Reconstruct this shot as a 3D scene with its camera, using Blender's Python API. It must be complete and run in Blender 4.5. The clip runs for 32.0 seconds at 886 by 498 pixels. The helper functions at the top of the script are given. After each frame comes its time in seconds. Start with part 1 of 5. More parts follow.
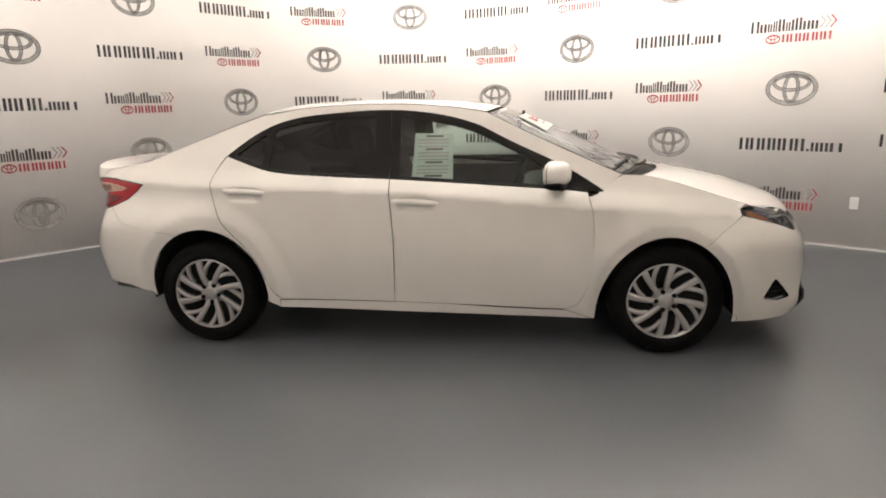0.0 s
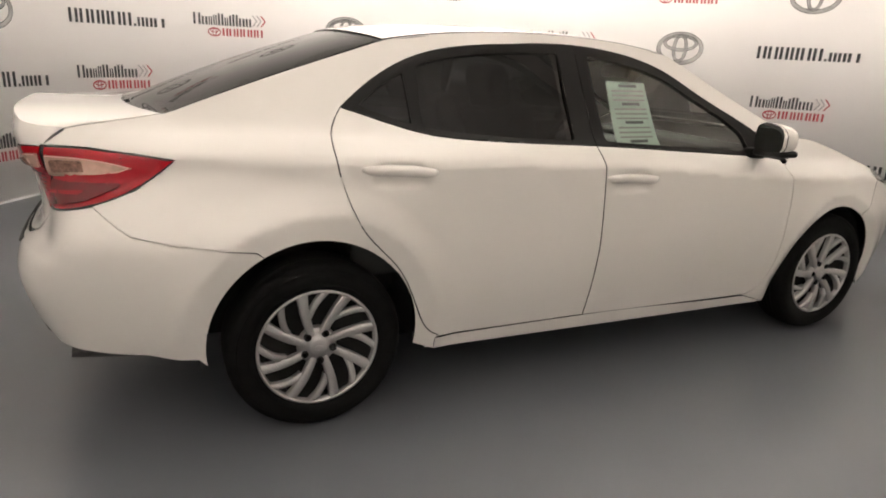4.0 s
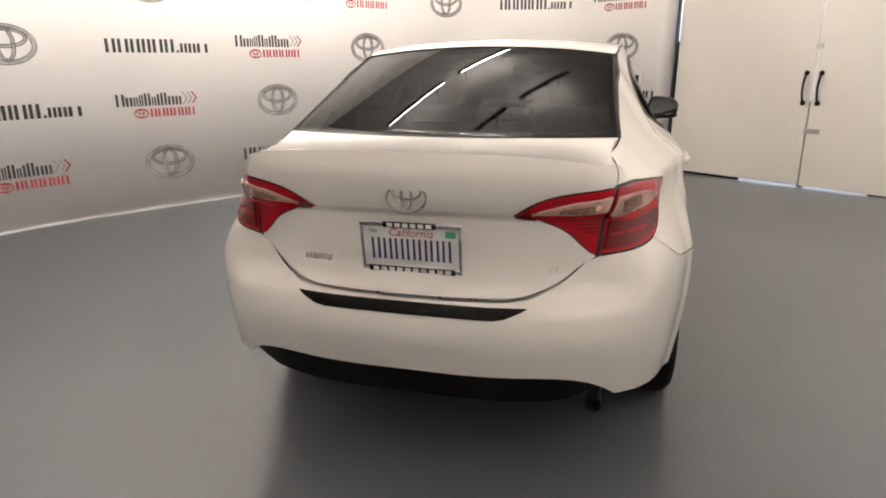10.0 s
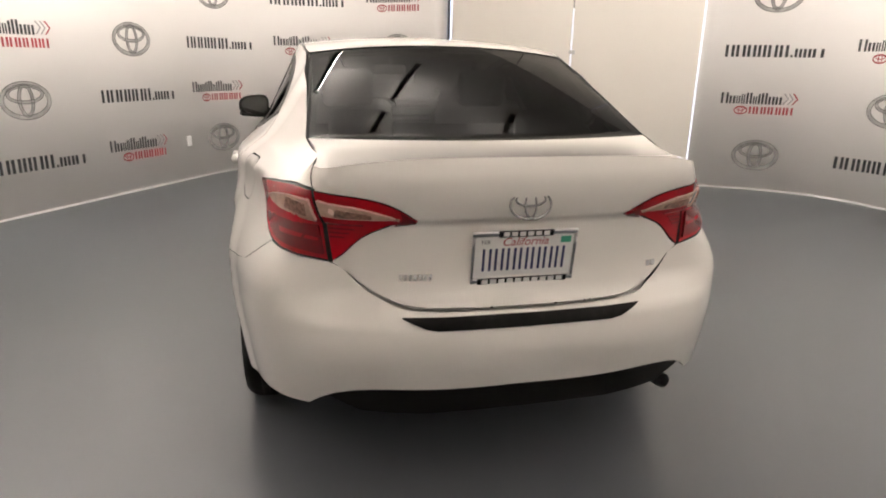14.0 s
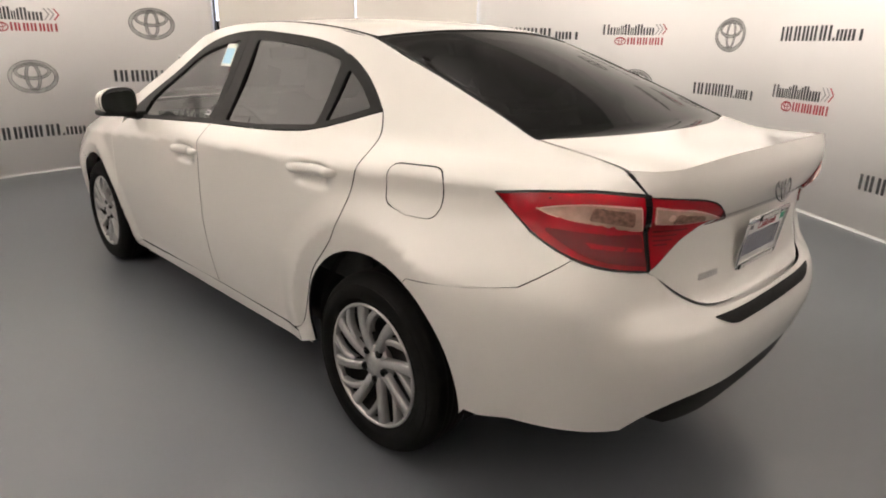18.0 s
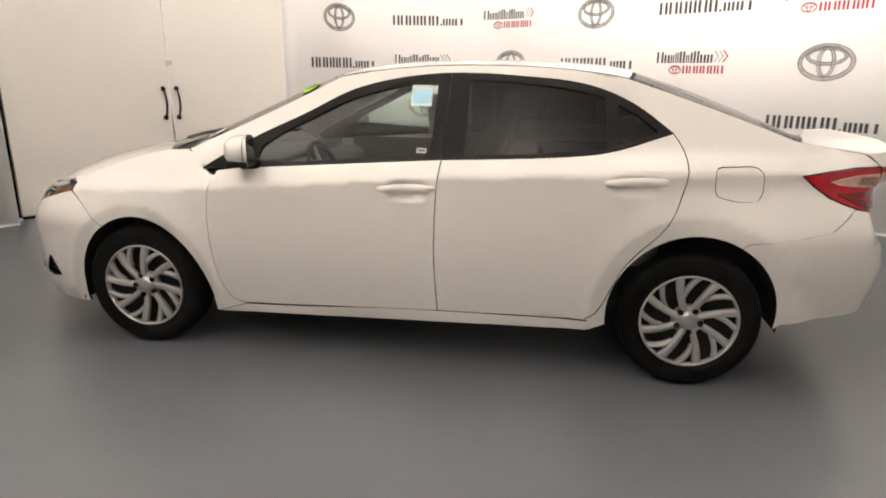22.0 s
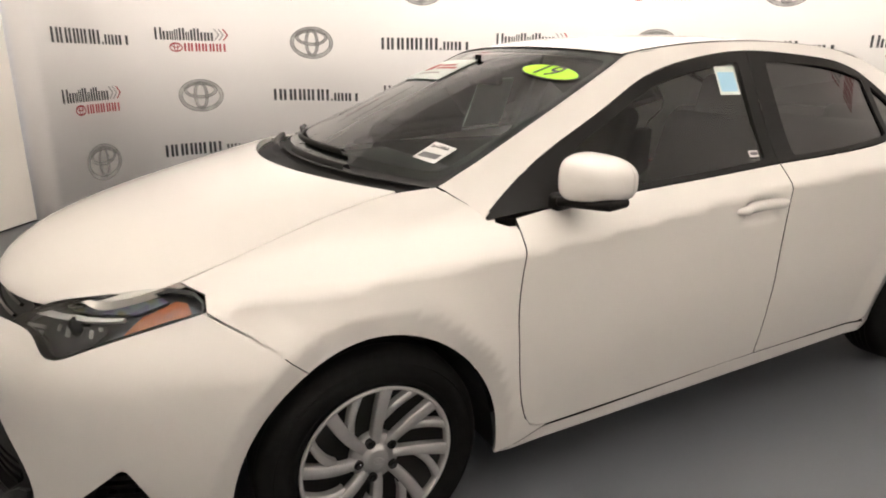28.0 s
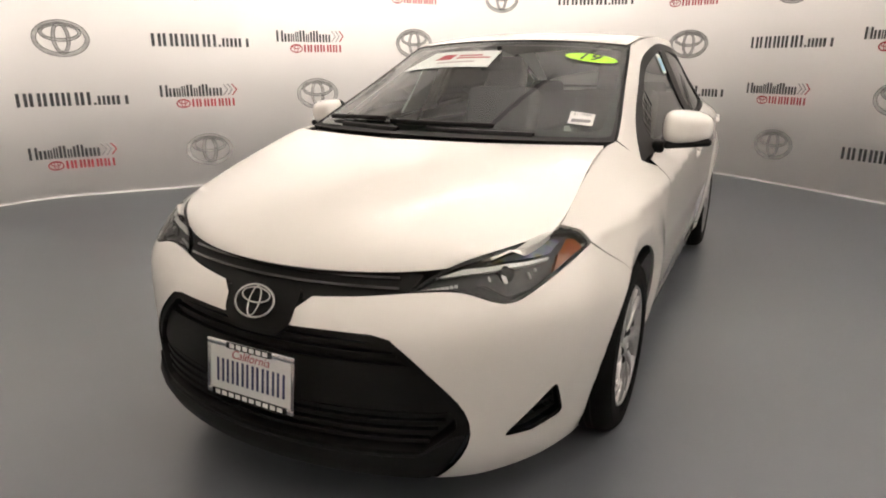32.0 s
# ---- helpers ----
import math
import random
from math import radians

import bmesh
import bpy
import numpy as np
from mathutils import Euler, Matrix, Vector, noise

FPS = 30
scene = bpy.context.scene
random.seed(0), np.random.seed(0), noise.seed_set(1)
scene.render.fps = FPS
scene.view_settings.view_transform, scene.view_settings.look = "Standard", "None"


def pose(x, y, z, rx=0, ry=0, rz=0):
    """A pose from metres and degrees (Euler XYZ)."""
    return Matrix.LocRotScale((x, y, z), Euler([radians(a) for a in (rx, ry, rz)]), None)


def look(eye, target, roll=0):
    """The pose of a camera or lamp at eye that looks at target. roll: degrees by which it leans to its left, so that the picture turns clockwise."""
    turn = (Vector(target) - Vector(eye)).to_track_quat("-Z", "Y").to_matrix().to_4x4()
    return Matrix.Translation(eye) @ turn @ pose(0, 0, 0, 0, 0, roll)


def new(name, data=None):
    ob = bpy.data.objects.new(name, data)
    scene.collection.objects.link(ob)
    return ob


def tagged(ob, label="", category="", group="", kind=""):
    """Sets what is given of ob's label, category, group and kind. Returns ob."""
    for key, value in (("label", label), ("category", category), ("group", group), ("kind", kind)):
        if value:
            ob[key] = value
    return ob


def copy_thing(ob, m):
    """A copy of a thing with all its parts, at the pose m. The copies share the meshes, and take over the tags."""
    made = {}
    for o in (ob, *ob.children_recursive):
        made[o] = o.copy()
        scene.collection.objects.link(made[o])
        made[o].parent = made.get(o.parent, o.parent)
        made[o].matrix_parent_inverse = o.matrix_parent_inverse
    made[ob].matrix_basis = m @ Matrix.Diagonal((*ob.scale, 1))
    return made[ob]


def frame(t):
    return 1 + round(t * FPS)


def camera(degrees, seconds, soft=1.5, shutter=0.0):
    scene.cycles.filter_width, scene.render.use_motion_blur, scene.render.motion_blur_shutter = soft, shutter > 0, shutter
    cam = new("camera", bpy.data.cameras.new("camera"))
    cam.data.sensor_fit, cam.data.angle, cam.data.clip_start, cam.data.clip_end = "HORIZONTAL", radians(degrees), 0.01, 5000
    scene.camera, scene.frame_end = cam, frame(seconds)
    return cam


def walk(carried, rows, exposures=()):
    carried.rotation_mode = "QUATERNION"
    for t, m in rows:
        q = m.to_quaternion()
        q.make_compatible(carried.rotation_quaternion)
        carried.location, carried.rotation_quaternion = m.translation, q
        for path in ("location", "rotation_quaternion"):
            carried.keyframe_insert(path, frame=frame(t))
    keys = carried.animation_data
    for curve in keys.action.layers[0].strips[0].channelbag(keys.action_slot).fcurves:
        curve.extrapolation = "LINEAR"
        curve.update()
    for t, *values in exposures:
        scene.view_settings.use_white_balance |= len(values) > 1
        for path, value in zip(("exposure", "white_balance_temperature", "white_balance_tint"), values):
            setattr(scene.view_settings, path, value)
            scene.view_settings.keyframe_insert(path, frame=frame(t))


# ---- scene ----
cam = camera(70.3, 32.0, soft=1.9)
PATH = [
    (0, (0.541, -4.335, 1.411), (0.294, -2.401, 0.965), -1.2),
    (0.5, (0.492, -4.334, 1.398), (0.266, -2.404, 0.924), -1.4),
    (1, (0.337, -4.254, 1.371), (0.215, -2.32, 0.874), -1.4),
    (1.5, (0.053, -4.104, 1.375), (0.101, -2.17, 0.867), -0.4),
    (2, (-0.364, -3.958, 1.362), (-0.176, -2.037, 0.837), 0.7),
    (2.5, (-0.749, -3.721, 1.33), (-0.407, -1.828, 0.785), 1.4),
    (4.5, (-2.21, -2.558, 1.328), (-1.23, -0.917, 0.739), 2.3),
    (5, (-2.587, -2.287, 1.32), (-1.462, -0.737, 0.744), 1.0),
    (5.5, (-2.929, -2.06, 1.334), (-1.683, -0.605, 0.758), 0.6),
    (6, (-3.17, -1.851, 1.334), (-1.801, -0.51, 0.762), 0.3),
    (6.5, (-3.353, -1.652, 1.336), (-1.871, -0.426, 0.788), 0.5),
    (7, (-3.511, -1.566, 1.354), (-1.955, -0.427, 0.822), 0.0),
    (7.5, (-3.596, -1.552, 1.357), (-1.99, -0.479, 0.836), -0.0),
    (8, (-3.648, -1.552, 1.359), (-2.019, -0.515, 0.84), 0.3),
    (8.5, (-3.716, -1.455, 1.348), (-2.062, -0.462, 0.819), 0.5),
    (9, (-3.782, -1.148, 1.339), (-2.07, -0.272, 0.789), 0.4),
    (9.5, (-3.894, -0.839, 1.349), (-2.102, -0.155, 0.783), 0.0),
    (10, (-3.956, -0.56, 1.346), (-2.103, -0.072, 0.774), -0.4),
    (10.5, (-3.956, -0.338, 1.344), (-2.071, -0.009, 0.761), -0.8),
    (11, (-4.019, -0.228, 1.362), (-2.118, -0.004, 0.784), -1.0),
    (11.5, (-4.094, -0.191, 1.366), (-2.178, -0.011, 0.82), -1.3),
    (12, (-4.132, -0.182, 1.372), (-2.211, 0.004, 0.848), -1.2),
    (12.5, (-4.159, -0.149, 1.362), (-2.234, 0.009, 0.844), -0.3),
    (13, (-4.121, 0.001, 1.347), (-2.196, 0.019, 0.804), 0.7),
    (13.5, (-3.996, 0.285, 1.353), (-2.085, 0.099, 0.794), 1.0),
    (14, (-3.862, 0.621, 1.344), (-1.995, 0.189, 0.772), 1.0),
    (14.5, (-3.699, 0.905, 1.323), (-1.893, 0.277, 0.735), 0.7),
    (16.5, (-3.375, 1.477, 1.357), (-1.767, 0.433, 0.789), 0.8),
    (17, (-3.273, 1.537, 1.34), (-1.703, 0.441, 0.764), 1.0),
    (17.5, (-3.046, 1.711, 1.348), (-1.564, 0.508, 0.751), 1.1),
    (18, (-2.863, 2.004, 1.345), (-1.501, 0.675, 0.729), 1.2),
    (18.5, (-2.641, 2.364, 1.337), (-1.394, 0.92, 0.737), 1.2),
    (19, (-2.323, 2.708, 1.345), (-1.217, 1.145, 0.766), 1.8),
    (19.5, (-2.021, 3.036, 1.373), (-1.069, 1.371, 0.806), 1.8),
    (20, (-1.675, 3.279, 1.375), (-0.888, 1.532, 0.804), 1.3),
    (20.5, (-1.343, 3.479, 1.377), (-0.726, 1.665, 0.804), 1.5),
    (21, (-1.06, 3.592, 1.385), (-0.584, 1.734, 0.818), 1.1),
    (21.5, (-0.815, 3.597, 1.379), (-0.428, 1.716, 0.82), 0.7),
    (22, (-0.69, 3.638, 1.391), (-0.372, 1.739, 0.85), 0.4),
    (22.5, (-0.649, 3.711, 1.402), (-0.392, 1.797, 0.884), 0.1),
    (23, (-0.616, 3.763, 1.401), (-0.38, 1.845, 0.883), -0.1),
    (23.5, (-0.579, 3.793, 1.402), (-0.369, 1.874, 0.881), -0.3),
    (24, (-0.551, 3.792, 1.401), (-0.368, 1.87, 0.88), -0.2),
    (24.5, (-0.486, 3.796, 1.397), (-0.321, 1.873, 0.873), 0.3),
    (26.5, (0.808, 3.061, 1.349), (0.423, 1.189, 0.76), 1.8),
    (27, (1.195, 2.787, 1.344), (0.608, 0.971, 0.747), 2.0),
    (27.5, (1.557, 2.512, 1.336), (0.803, 0.759, 0.739), 1.3),
    (28, (1.894, 2.199, 1.344), (0.978, 0.517, 0.768), 0.7),
    (28.5, (2.241, 1.952, 1.357), (1.127, 0.393, 0.786), 1.1),
    (29, (2.527, 1.706, 1.343), (1.25, 0.272, 0.783), 0.6),
    (29.5, (2.814, 1.545, 1.344), (1.424, 0.224, 0.776), 0.2),
    (30, (3.056, 1.407, 1.338), (1.528, 0.249, 0.768), 0.2),
    (30.5, (3.219, 1.241, 1.313), (1.593, 0.229, 0.737), -0.4),
    (31, (3.394, 1.202, 1.327), (1.719, 0.271, 0.757), -0.6),
    (31.5, (3.471, 1.209, 1.311), (1.771, 0.314, 0.755), -0.1),
    (32, (3.49, 1.21, 1.29), (1.786, 0.331, 0.722), 0.0),
]
walk(cam, [(t, look(eye, target, roll)) for t, eye, target, roll in PATH])

# ---- light: hanging lamps that shine up at the white ceiling of a closed studio, and a weak grey world outside it ----
world = bpy.data.worlds.new("world")
scene.world = world
world.use_nodes = True
world.node_tree.nodes["Background"].inputs[0].default_value = (0.8, 0.85, 1.0, 1)
world.node_tree.nodes["Background"].inputs[1].default_value = 2.2
scene.view_settings.exposure = 0.0
CEILING, HANG = 4.30, 0.40
# the room: its middle, its turn, how far its four sides lie from the middle, the radii of its corners
ROOM_X, ROOM_Y, ROOM_TURN = -0.3011, 0.0007, -0.6045
ROOM_U0, ROOM_U1, ROOM_V0, ROOM_V1 = 3.8712, 4.1083, 3.6034, 3.6806
ROOM_CORNERS = (1.5244, 1.6935, 2.4403, 2.1007)
LAMP_TURN = radians(-30)
SWITCH_AT, OUTLET_AT, OUTLET_Z = 6.26, 9.373, 0.455
# rows of hanging lamps: distance of the row from the middle, and where along it the first lamp hangs
LAMP_ROWS = ((1.75, -1.25), (0.50, -0.05), (-0.95, 0.80))


# ---- materials ----
def shader(name, colour, rough=0.5, metal=0.0, coat=0.0, noise_scale=0.0, noise_amount=0.0, bump=0.0, bump_scale=200.0, rough_amount=0.0, spec=0.5):
    m = bpy.data.materials.new(name)
    m.use_nodes = True
    nt = m.node_tree
    b = nt.nodes["Principled BSDF"]
    b.inputs["Base Color"].default_value = (*colour, 1)
    b.inputs["Roughness"].default_value = rough
    b.inputs["Metallic"].default_value = metal
    b.inputs["Coat Weight"].default_value = coat
    b.inputs["Coat Roughness"].default_value = 0.03
    b.inputs["Specular IOR Level"].default_value = spec
    co = nt.nodes.new("ShaderNodeTexCoord")
    if noise_scale:
        n = nt.nodes.new("ShaderNodeTexNoise")
        n.inputs["Scale"].default_value, n.inputs["Detail"].default_value = noise_scale, 6
        nt.links.new(co.outputs["Object"], n.inputs["Vector"])
        r = nt.nodes.new("ShaderNodeMapRange")
        r.inputs["From Min"].default_value, r.inputs["From Max"].default_value = 0.3, 0.7
        r.inputs["To Min"].default_value, r.inputs["To Max"].default_value = 1 - noise_amount, 1 + noise_amount
        nt.links.new(n.outputs["Fac"], r.inputs["Value"])
        v = nt.nodes.new("ShaderNodeVectorMath")
        v.operation = "SCALE"
        v.inputs[0].default_value = colour
        nt.links.new(r.outputs["Result"], v.inputs["Scale"])
        nt.links.new(v.outputs["Vector"], b.inputs["Base Color"])
        if rough_amount:
            q = nt.nodes.new("ShaderNodeMapRange")
            q.inputs["From Min"].default_value, q.inputs["From Max"].default_value = 0.3, 0.7
            q.inputs["To Min"].default_value, q.inputs["To Max"].default_value = rough - rough_amount, rough + rough_amount
            nt.links.new(n.outputs["Fac"], q.inputs["Value"])
            nt.links.new(q.outputs["Result"], b.inputs["Roughness"])
    if bump:
        n = nt.nodes.new("ShaderNodeTexNoise")
        n.inputs["Scale"].default_value, n.inputs["Detail"].default_value = bump_scale, 4
        nt.links.new(co.outputs["Object"], n.inputs["Vector"])
        u = nt.nodes.new("ShaderNodeBump")
        u.inputs["Strength"].default_value, u.inputs["Distance"].default_value = bump, 0.002
        nt.links.new(n.outputs["Fac"], u.inputs["Height"])
        nt.links.new(u.outputs["Normal"], b.inputs["Normal"])
    return m


def pane(name, tint, rough=0.0, ior=1.5):
    """Thin glass: the view through it, tinted, and a mirror whose strength follows the angle."""
    m = bpy.data.materials.new(name)
    m.use_nodes = True
    nt = m.node_tree
    nt.nodes.remove(nt.nodes["Principled BSDF"])
    f, a, g, x = (nt.nodes.new(k) for k in ("ShaderNodeFresnel", "ShaderNodeBsdfTransparent", "ShaderNodeBsdfGlossy", "ShaderNodeMixShader"))
    f.inputs["IOR"].default_value, g.inputs["Roughness"].default_value, a.inputs["Color"].default_value = ior, rough, (*tint, 1)
    nt.links.new(f.outputs[0], x.inputs[0])
    nt.links.new(a.outputs[0], x.inputs[1])
    nt.links.new(g.outputs[0], x.inputs[2])
    nt.links.new(x.outputs[0], nt.nodes["Material Output"].inputs["Surface"])
    return m


def pearl():
    """The bowed upper reflector of a head lamp: silver with faint purple and yellow tints."""
    m = shader("lamp_reflector", (0.3, 0.3, 0.3), 0.3, metal=0.6)
    nt = m.node_tree
    co, n, r = (nt.nodes.new(k) for k in ("ShaderNodeTexCoord", "ShaderNodeTexNoise", "ShaderNodeValToRGB"))
    n.inputs["Scale"].default_value, n.inputs["Detail"].default_value = 14, 2
    r.color_ramp.elements[0].position, r.color_ramp.elements[0].color = 0.32, (0.05, 0.045, 0.06, 1)
    r.color_ramp.elements[1].position, r.color_ramp.elements[1].color = 0.72, (0.30, 0.30, 0.28, 1)
    for p, c in ((0.45, (0.16, 0.13, 0.24, 1)), (0.53, (0.22, 0.27, 0.28, 1)), (0.62, (0.24, 0.20, 0.08, 1))):
        r.color_ramp.elements.new(p).color = c
    nt.links.new(co.outputs["Object"], n.inputs["Vector"])
    nt.links.new(n.outputs["Fac"], r.inputs["Fac"])
    nt.links.new(r.outputs["Color"], nt.nodes["Principled BSDF"].inputs["Base Color"])
    return m


PAINT = shader("white_paint", (0.745, 0.722, 0.68), 0.32, coat=1.0, noise_scale=3, noise_amount=0.012, bump=0.02, bump_scale=260)
TRIM_GAPSHADE = shader("black_trim_gapshade", (0.007, 0.0067, 0.0065), 0.5, spec=0.12, bump=0.1, bump_scale=600)
GLOSSBLACK = shader("gloss_black", (0.012, 0.012, 0.013), 0.12)
PLASTIC = shader("dark_grey_plastic", (0.014, 0.014, 0.0145), 0.55, spec=0.15, noise_scale=8, noise_amount=0.1, bump=0.25, bump_scale=900)
VOID = shader("dark_cavity", (0.008, 0.008, 0.008), 0.9)
RUBBER = shader("tyre_rubber", (0.006, 0.006, 0.006), 0.75, spec=0.10, noise_scale=30, noise_amount=0.25, bump=0.3, bump_scale=300)
ALLOY = shader("silver_wheel_paint", (0.44, 0.435, 0.43), 0.36, metal=0.6, coat=0.4, noise_scale=40, noise_amount=0.06)
STEEL = shader("dull_steel", (0.10, 0.10, 0.10), 0.5, metal=0.6, noise_scale=60, noise_amount=0.3)
CHROME = shader("chrome", (0.75, 0.75, 0.75), 0.12, metal=1.0)
SATIN = shader("satin_silver", (0.55, 0.55, 0.54), 0.3, metal=0.8)
RED = shader("red_lamp_lens", (0.32, 0.003, 0.010), 0.10, coat=0.15, spec=0.3, noise_scale=18, noise_amount=0.10)
DARKRED = shader("deep_red_lamp_lens", (0.13, 0.002, 0.005), 0.1, coat=0.15, spec=0.3, noise_scale=30, noise_amount=0.15)
PALEPINK = shader("pale_lens_edge", (0.78, 0.50, 0.42), 0.15, coat=1.0)
PINK = shader("clear_lamp_lens", (0.62, 0.39, 0.31), 0.14, metal=0.25, coat=1.0, noise_scale=30, noise_amount=0.22)
AMBER = shader("amber_reflector", (0.36, 0.10, 0.022), 0.12, coat=1.0, noise_scale=60, noise_amount=0.2)
CLEAR = pane("clear_glass", (0.86, 0.96, 0.91), ior=1.6)
TINTED = pane("tinted_glass", (0.035, 0.034, 0.036), ior=1.52)
REARGLASS = pane("tinted_rear_glass", (0.016, 0.016, 0.018), ior=1.12)
SCREEN = pane("windscreen_glass", (0.60, 0.69, 0.64), ior=1.42)
LENS = pane("lamp_lens", (0.88, 0.9, 0.9), ior=1.3)
MIRROR = shader("mirror_glass", (0.42, 0.44, 0.44), 0.02, metal=1.0)
BULB = shader("lamp_recess", (0.22, 0.12, 0.09), 0.25, noise_scale=90, noise_amount=0.5)
GUIDE = shader("white_light_guide", (0.86, 0.86, 0.84), 0.2, coat=0.5)
HOUSING = shader("lamp_housing", (0.035, 0.035, 0.037), 0.35, noise_scale=40, noise_amount=0.2)
BADGE = shader("grey_chrome", (0.34, 0.34, 0.34), 0.15, metal=1.0)
PEARL = pearl()
CLOTH = shader("grey_seat_cloth", (0.035, 0.034, 0.033), 0.9, noise_scale=60, noise_amount=0.3, bump=0.4, bump_scale=500)
DASH = shader("dark_dashboard", (0.03, 0.03, 0.03), 0.6, bump=0.3, bump_scale=700)
LINER = shader("headliner_cloth", (0.42, 0.40, 0.37), 0.95)
PAPER = shader("paper", (0.72, 0.78, 0.74), 0.6, noise_scale=30, noise_amount=0.04)
INK = shader("grey_ink", (0.13, 0.13, 0.14), 0.6)
BLACKINK = shader("black_print", (0.028, 0.028, 0.03), 0.55)
GREYINK = shader("grey_print", (0.36, 0.353, 0.345), 0.55, noise_scale=14, noise_amount=0.3)
REDINK = shader("red_print", (0.36, 0.035, 0.045), 0.55)
PALEINK = shader("pale_grey_print", (0.42, 0.40, 0.40), 0.55)
LIME = shader("lime_sticker", (0.42, 0.85, 0.03), 0.5)
BLUE = shader("blue_sticker", (0.34, 0.60, 0.76), 0.5)
GREEN = shader("green_sticker", (0.05, 0.35, 0.22), 0.5)
NAVY = shader("navy_print", (0.02, 0.025, 0.10), 0.5)
PLATE = shader("plate_white", (0.72, 0.72, 0.70), 0.4, noise_scale=20, noise_amount=0.05)
WALL = shader("white_wall_vinyl", (0.87, 0.848, 0.83), 0.55, noise_scale=0.8, noise_amount=0.025, bump=0.05, bump_scale=40)
DOORPAINT = shader("cream_door_paint", (0.80, 0.765, 0.71), 0.5, noise_scale=1.2, noise_amount=0.02, bump=0.05, bump_scale=60)
CEILPAINT = shader("ceiling_paint", (0.64, 0.63, 0.62), 0.9, noise_scale=2, noise_amount=0.05)
BEAM = shader("dark_beam_paint", (0.10, 0.10, 0.10), 0.7)
BASE = shader("white_skirting", (0.78, 0.78, 0.77), 0.45, noise_scale=4, noise_amount=0.04)
FLOOR = shader("grey_epoxy_floor", (0.116, 0.126, 0.138), 0.30, noise_scale=1.1, noise_amount=0.05, rough_amount=0.015, bump=0.06, bump_scale=30)
GLOW = bpy.data.materials.new("lamp_glow")
GLOW.use_nodes = True
GLOW.node_tree.nodes["Principled BSDF"].inputs["Emission Color"].default_value = (1.0, 0.908, 0.822, 1)
GLOW.node_tree.nodes["Principled BSDF"].inputs["Emission Strength"].default_value = 590.0


# ---- mesh helpers ----
def part(name, bm, material, parent=None, label="", smooth=True):
    me = bpy.data.meshes.new(name)
    bm.to_mesh(me)
    bm.free()
    me.materials.append(material)
    if smooth:
        me.shade_smooth()
    ob = new(name, me)
    ob.parent = parent
    if label:
        tagged(ob, label)
    return ob


def mesh_part(name, verts, faces, material, parent=None, label="", smooth=False):
    me = bpy.data.meshes.new(name)
    me.from_pydata([tuple(v) for v in verts], [], faces)
    me.materials.append(material)
    if smooth:
        me.shade_smooth()
    ob = new(name, me)
    ob.parent = parent
    if label:
        tagged(ob, label)
    return ob


def box(bm, size, m=None, bevel=0.0, segments=2):
    ret = bmesh.ops.create_cube(bm, size=1)
    vs = ret["verts"]
    bmesh.ops.scale(bm, vec=size, verts=vs)
    if bevel:
        es = list({e for v in vs for e in v.link_edges})
        out = bmesh.ops.bevel(bm, geom=es, offset=bevel, segments=segments, profile=0.5, affect="EDGES")
        vs = list({v for f in out["faces"] for v in f.verts} | {v for v in vs if v.is_valid})
    if m is not None:
        bmesh.ops.transform(bm, matrix=m, verts=vs)
    return vs


def lathe(bm, rings, n=48):
    """Turns a profile of (radius, depth) round the y axis."""
    loops = [[bm.verts.new((r * math.sin(2 * math.pi * i / n), d, r * math.cos(2 * math.pi * i / n))) for i in range(n)] for r, d in rings]
    for a, b in zip(loops, loops[1:]):
        for i in range(n):
            bm.faces.new((a[i], a[(i + 1) % n], b[(i + 1) % n], b[i]))
    return loops


def inside(poly, pts):
    poly, pts = np.asarray(poly), np.asarray(pts)
    x, y = pts[:, 0], pts[:, 1]
    out = np.zeros(len(pts), bool)
    for (ax, ay), (bx, by) in zip(poly, np.roll(poly, -1, 0)):
        cross = (ay > y) != (by > y)
        out ^= cross & (x < (bx - ax) * (y - ay) / ((by - ay) or 1e-12) + ax)
    return out


def through_points(pts, n=6):
    """More points on a smooth curve through these."""
    pts = np.asarray(pts, float)
    s = np.r_[0, np.cumsum(np.hypot(*np.diff(pts, axis=0).T))]
    return [tuple(p) for p in spline(s, pts)(np.linspace(0, s[-1], n * (len(pts) - 1) + 1))]


def rounded(pts, r=0.012, n=4):
    """The closed outline with its corners rounded off by about r."""
    pts, out = np.asarray(pts, float), []
    for a, b, c in zip(np.roll(pts, 1, 0), pts, np.roll(pts, -1, 0)):
        la, lc = np.hypot(*(a - b)), np.hypot(*(c - b))
        turn = np.dot(a - b, c - b) / (la * lc + 1e-9)
        if turn < -0.94:
            out.append(tuple(b))
            continue
        p, q = b + (a - b) * min(r / la, 0.45), b + (c - b) * min(r / lc, 0.45)
        out += [tuple((1 - f) ** 2 * p + 2 * f * (1 - f) * b + f * f * q) for f in np.linspace(0, 1, n)]
    return out


def dense(poly, most):
    out = []
    for a, b in zip(np.asarray(poly, float), np.roll(np.asarray(poly, float), -1, 0)):
        n = max(1, int(math.ceil(np.hypot(*(b - a)) / most)))
        out += [tuple(a + (b - a) * i / n) for i in range(n)]
    return out


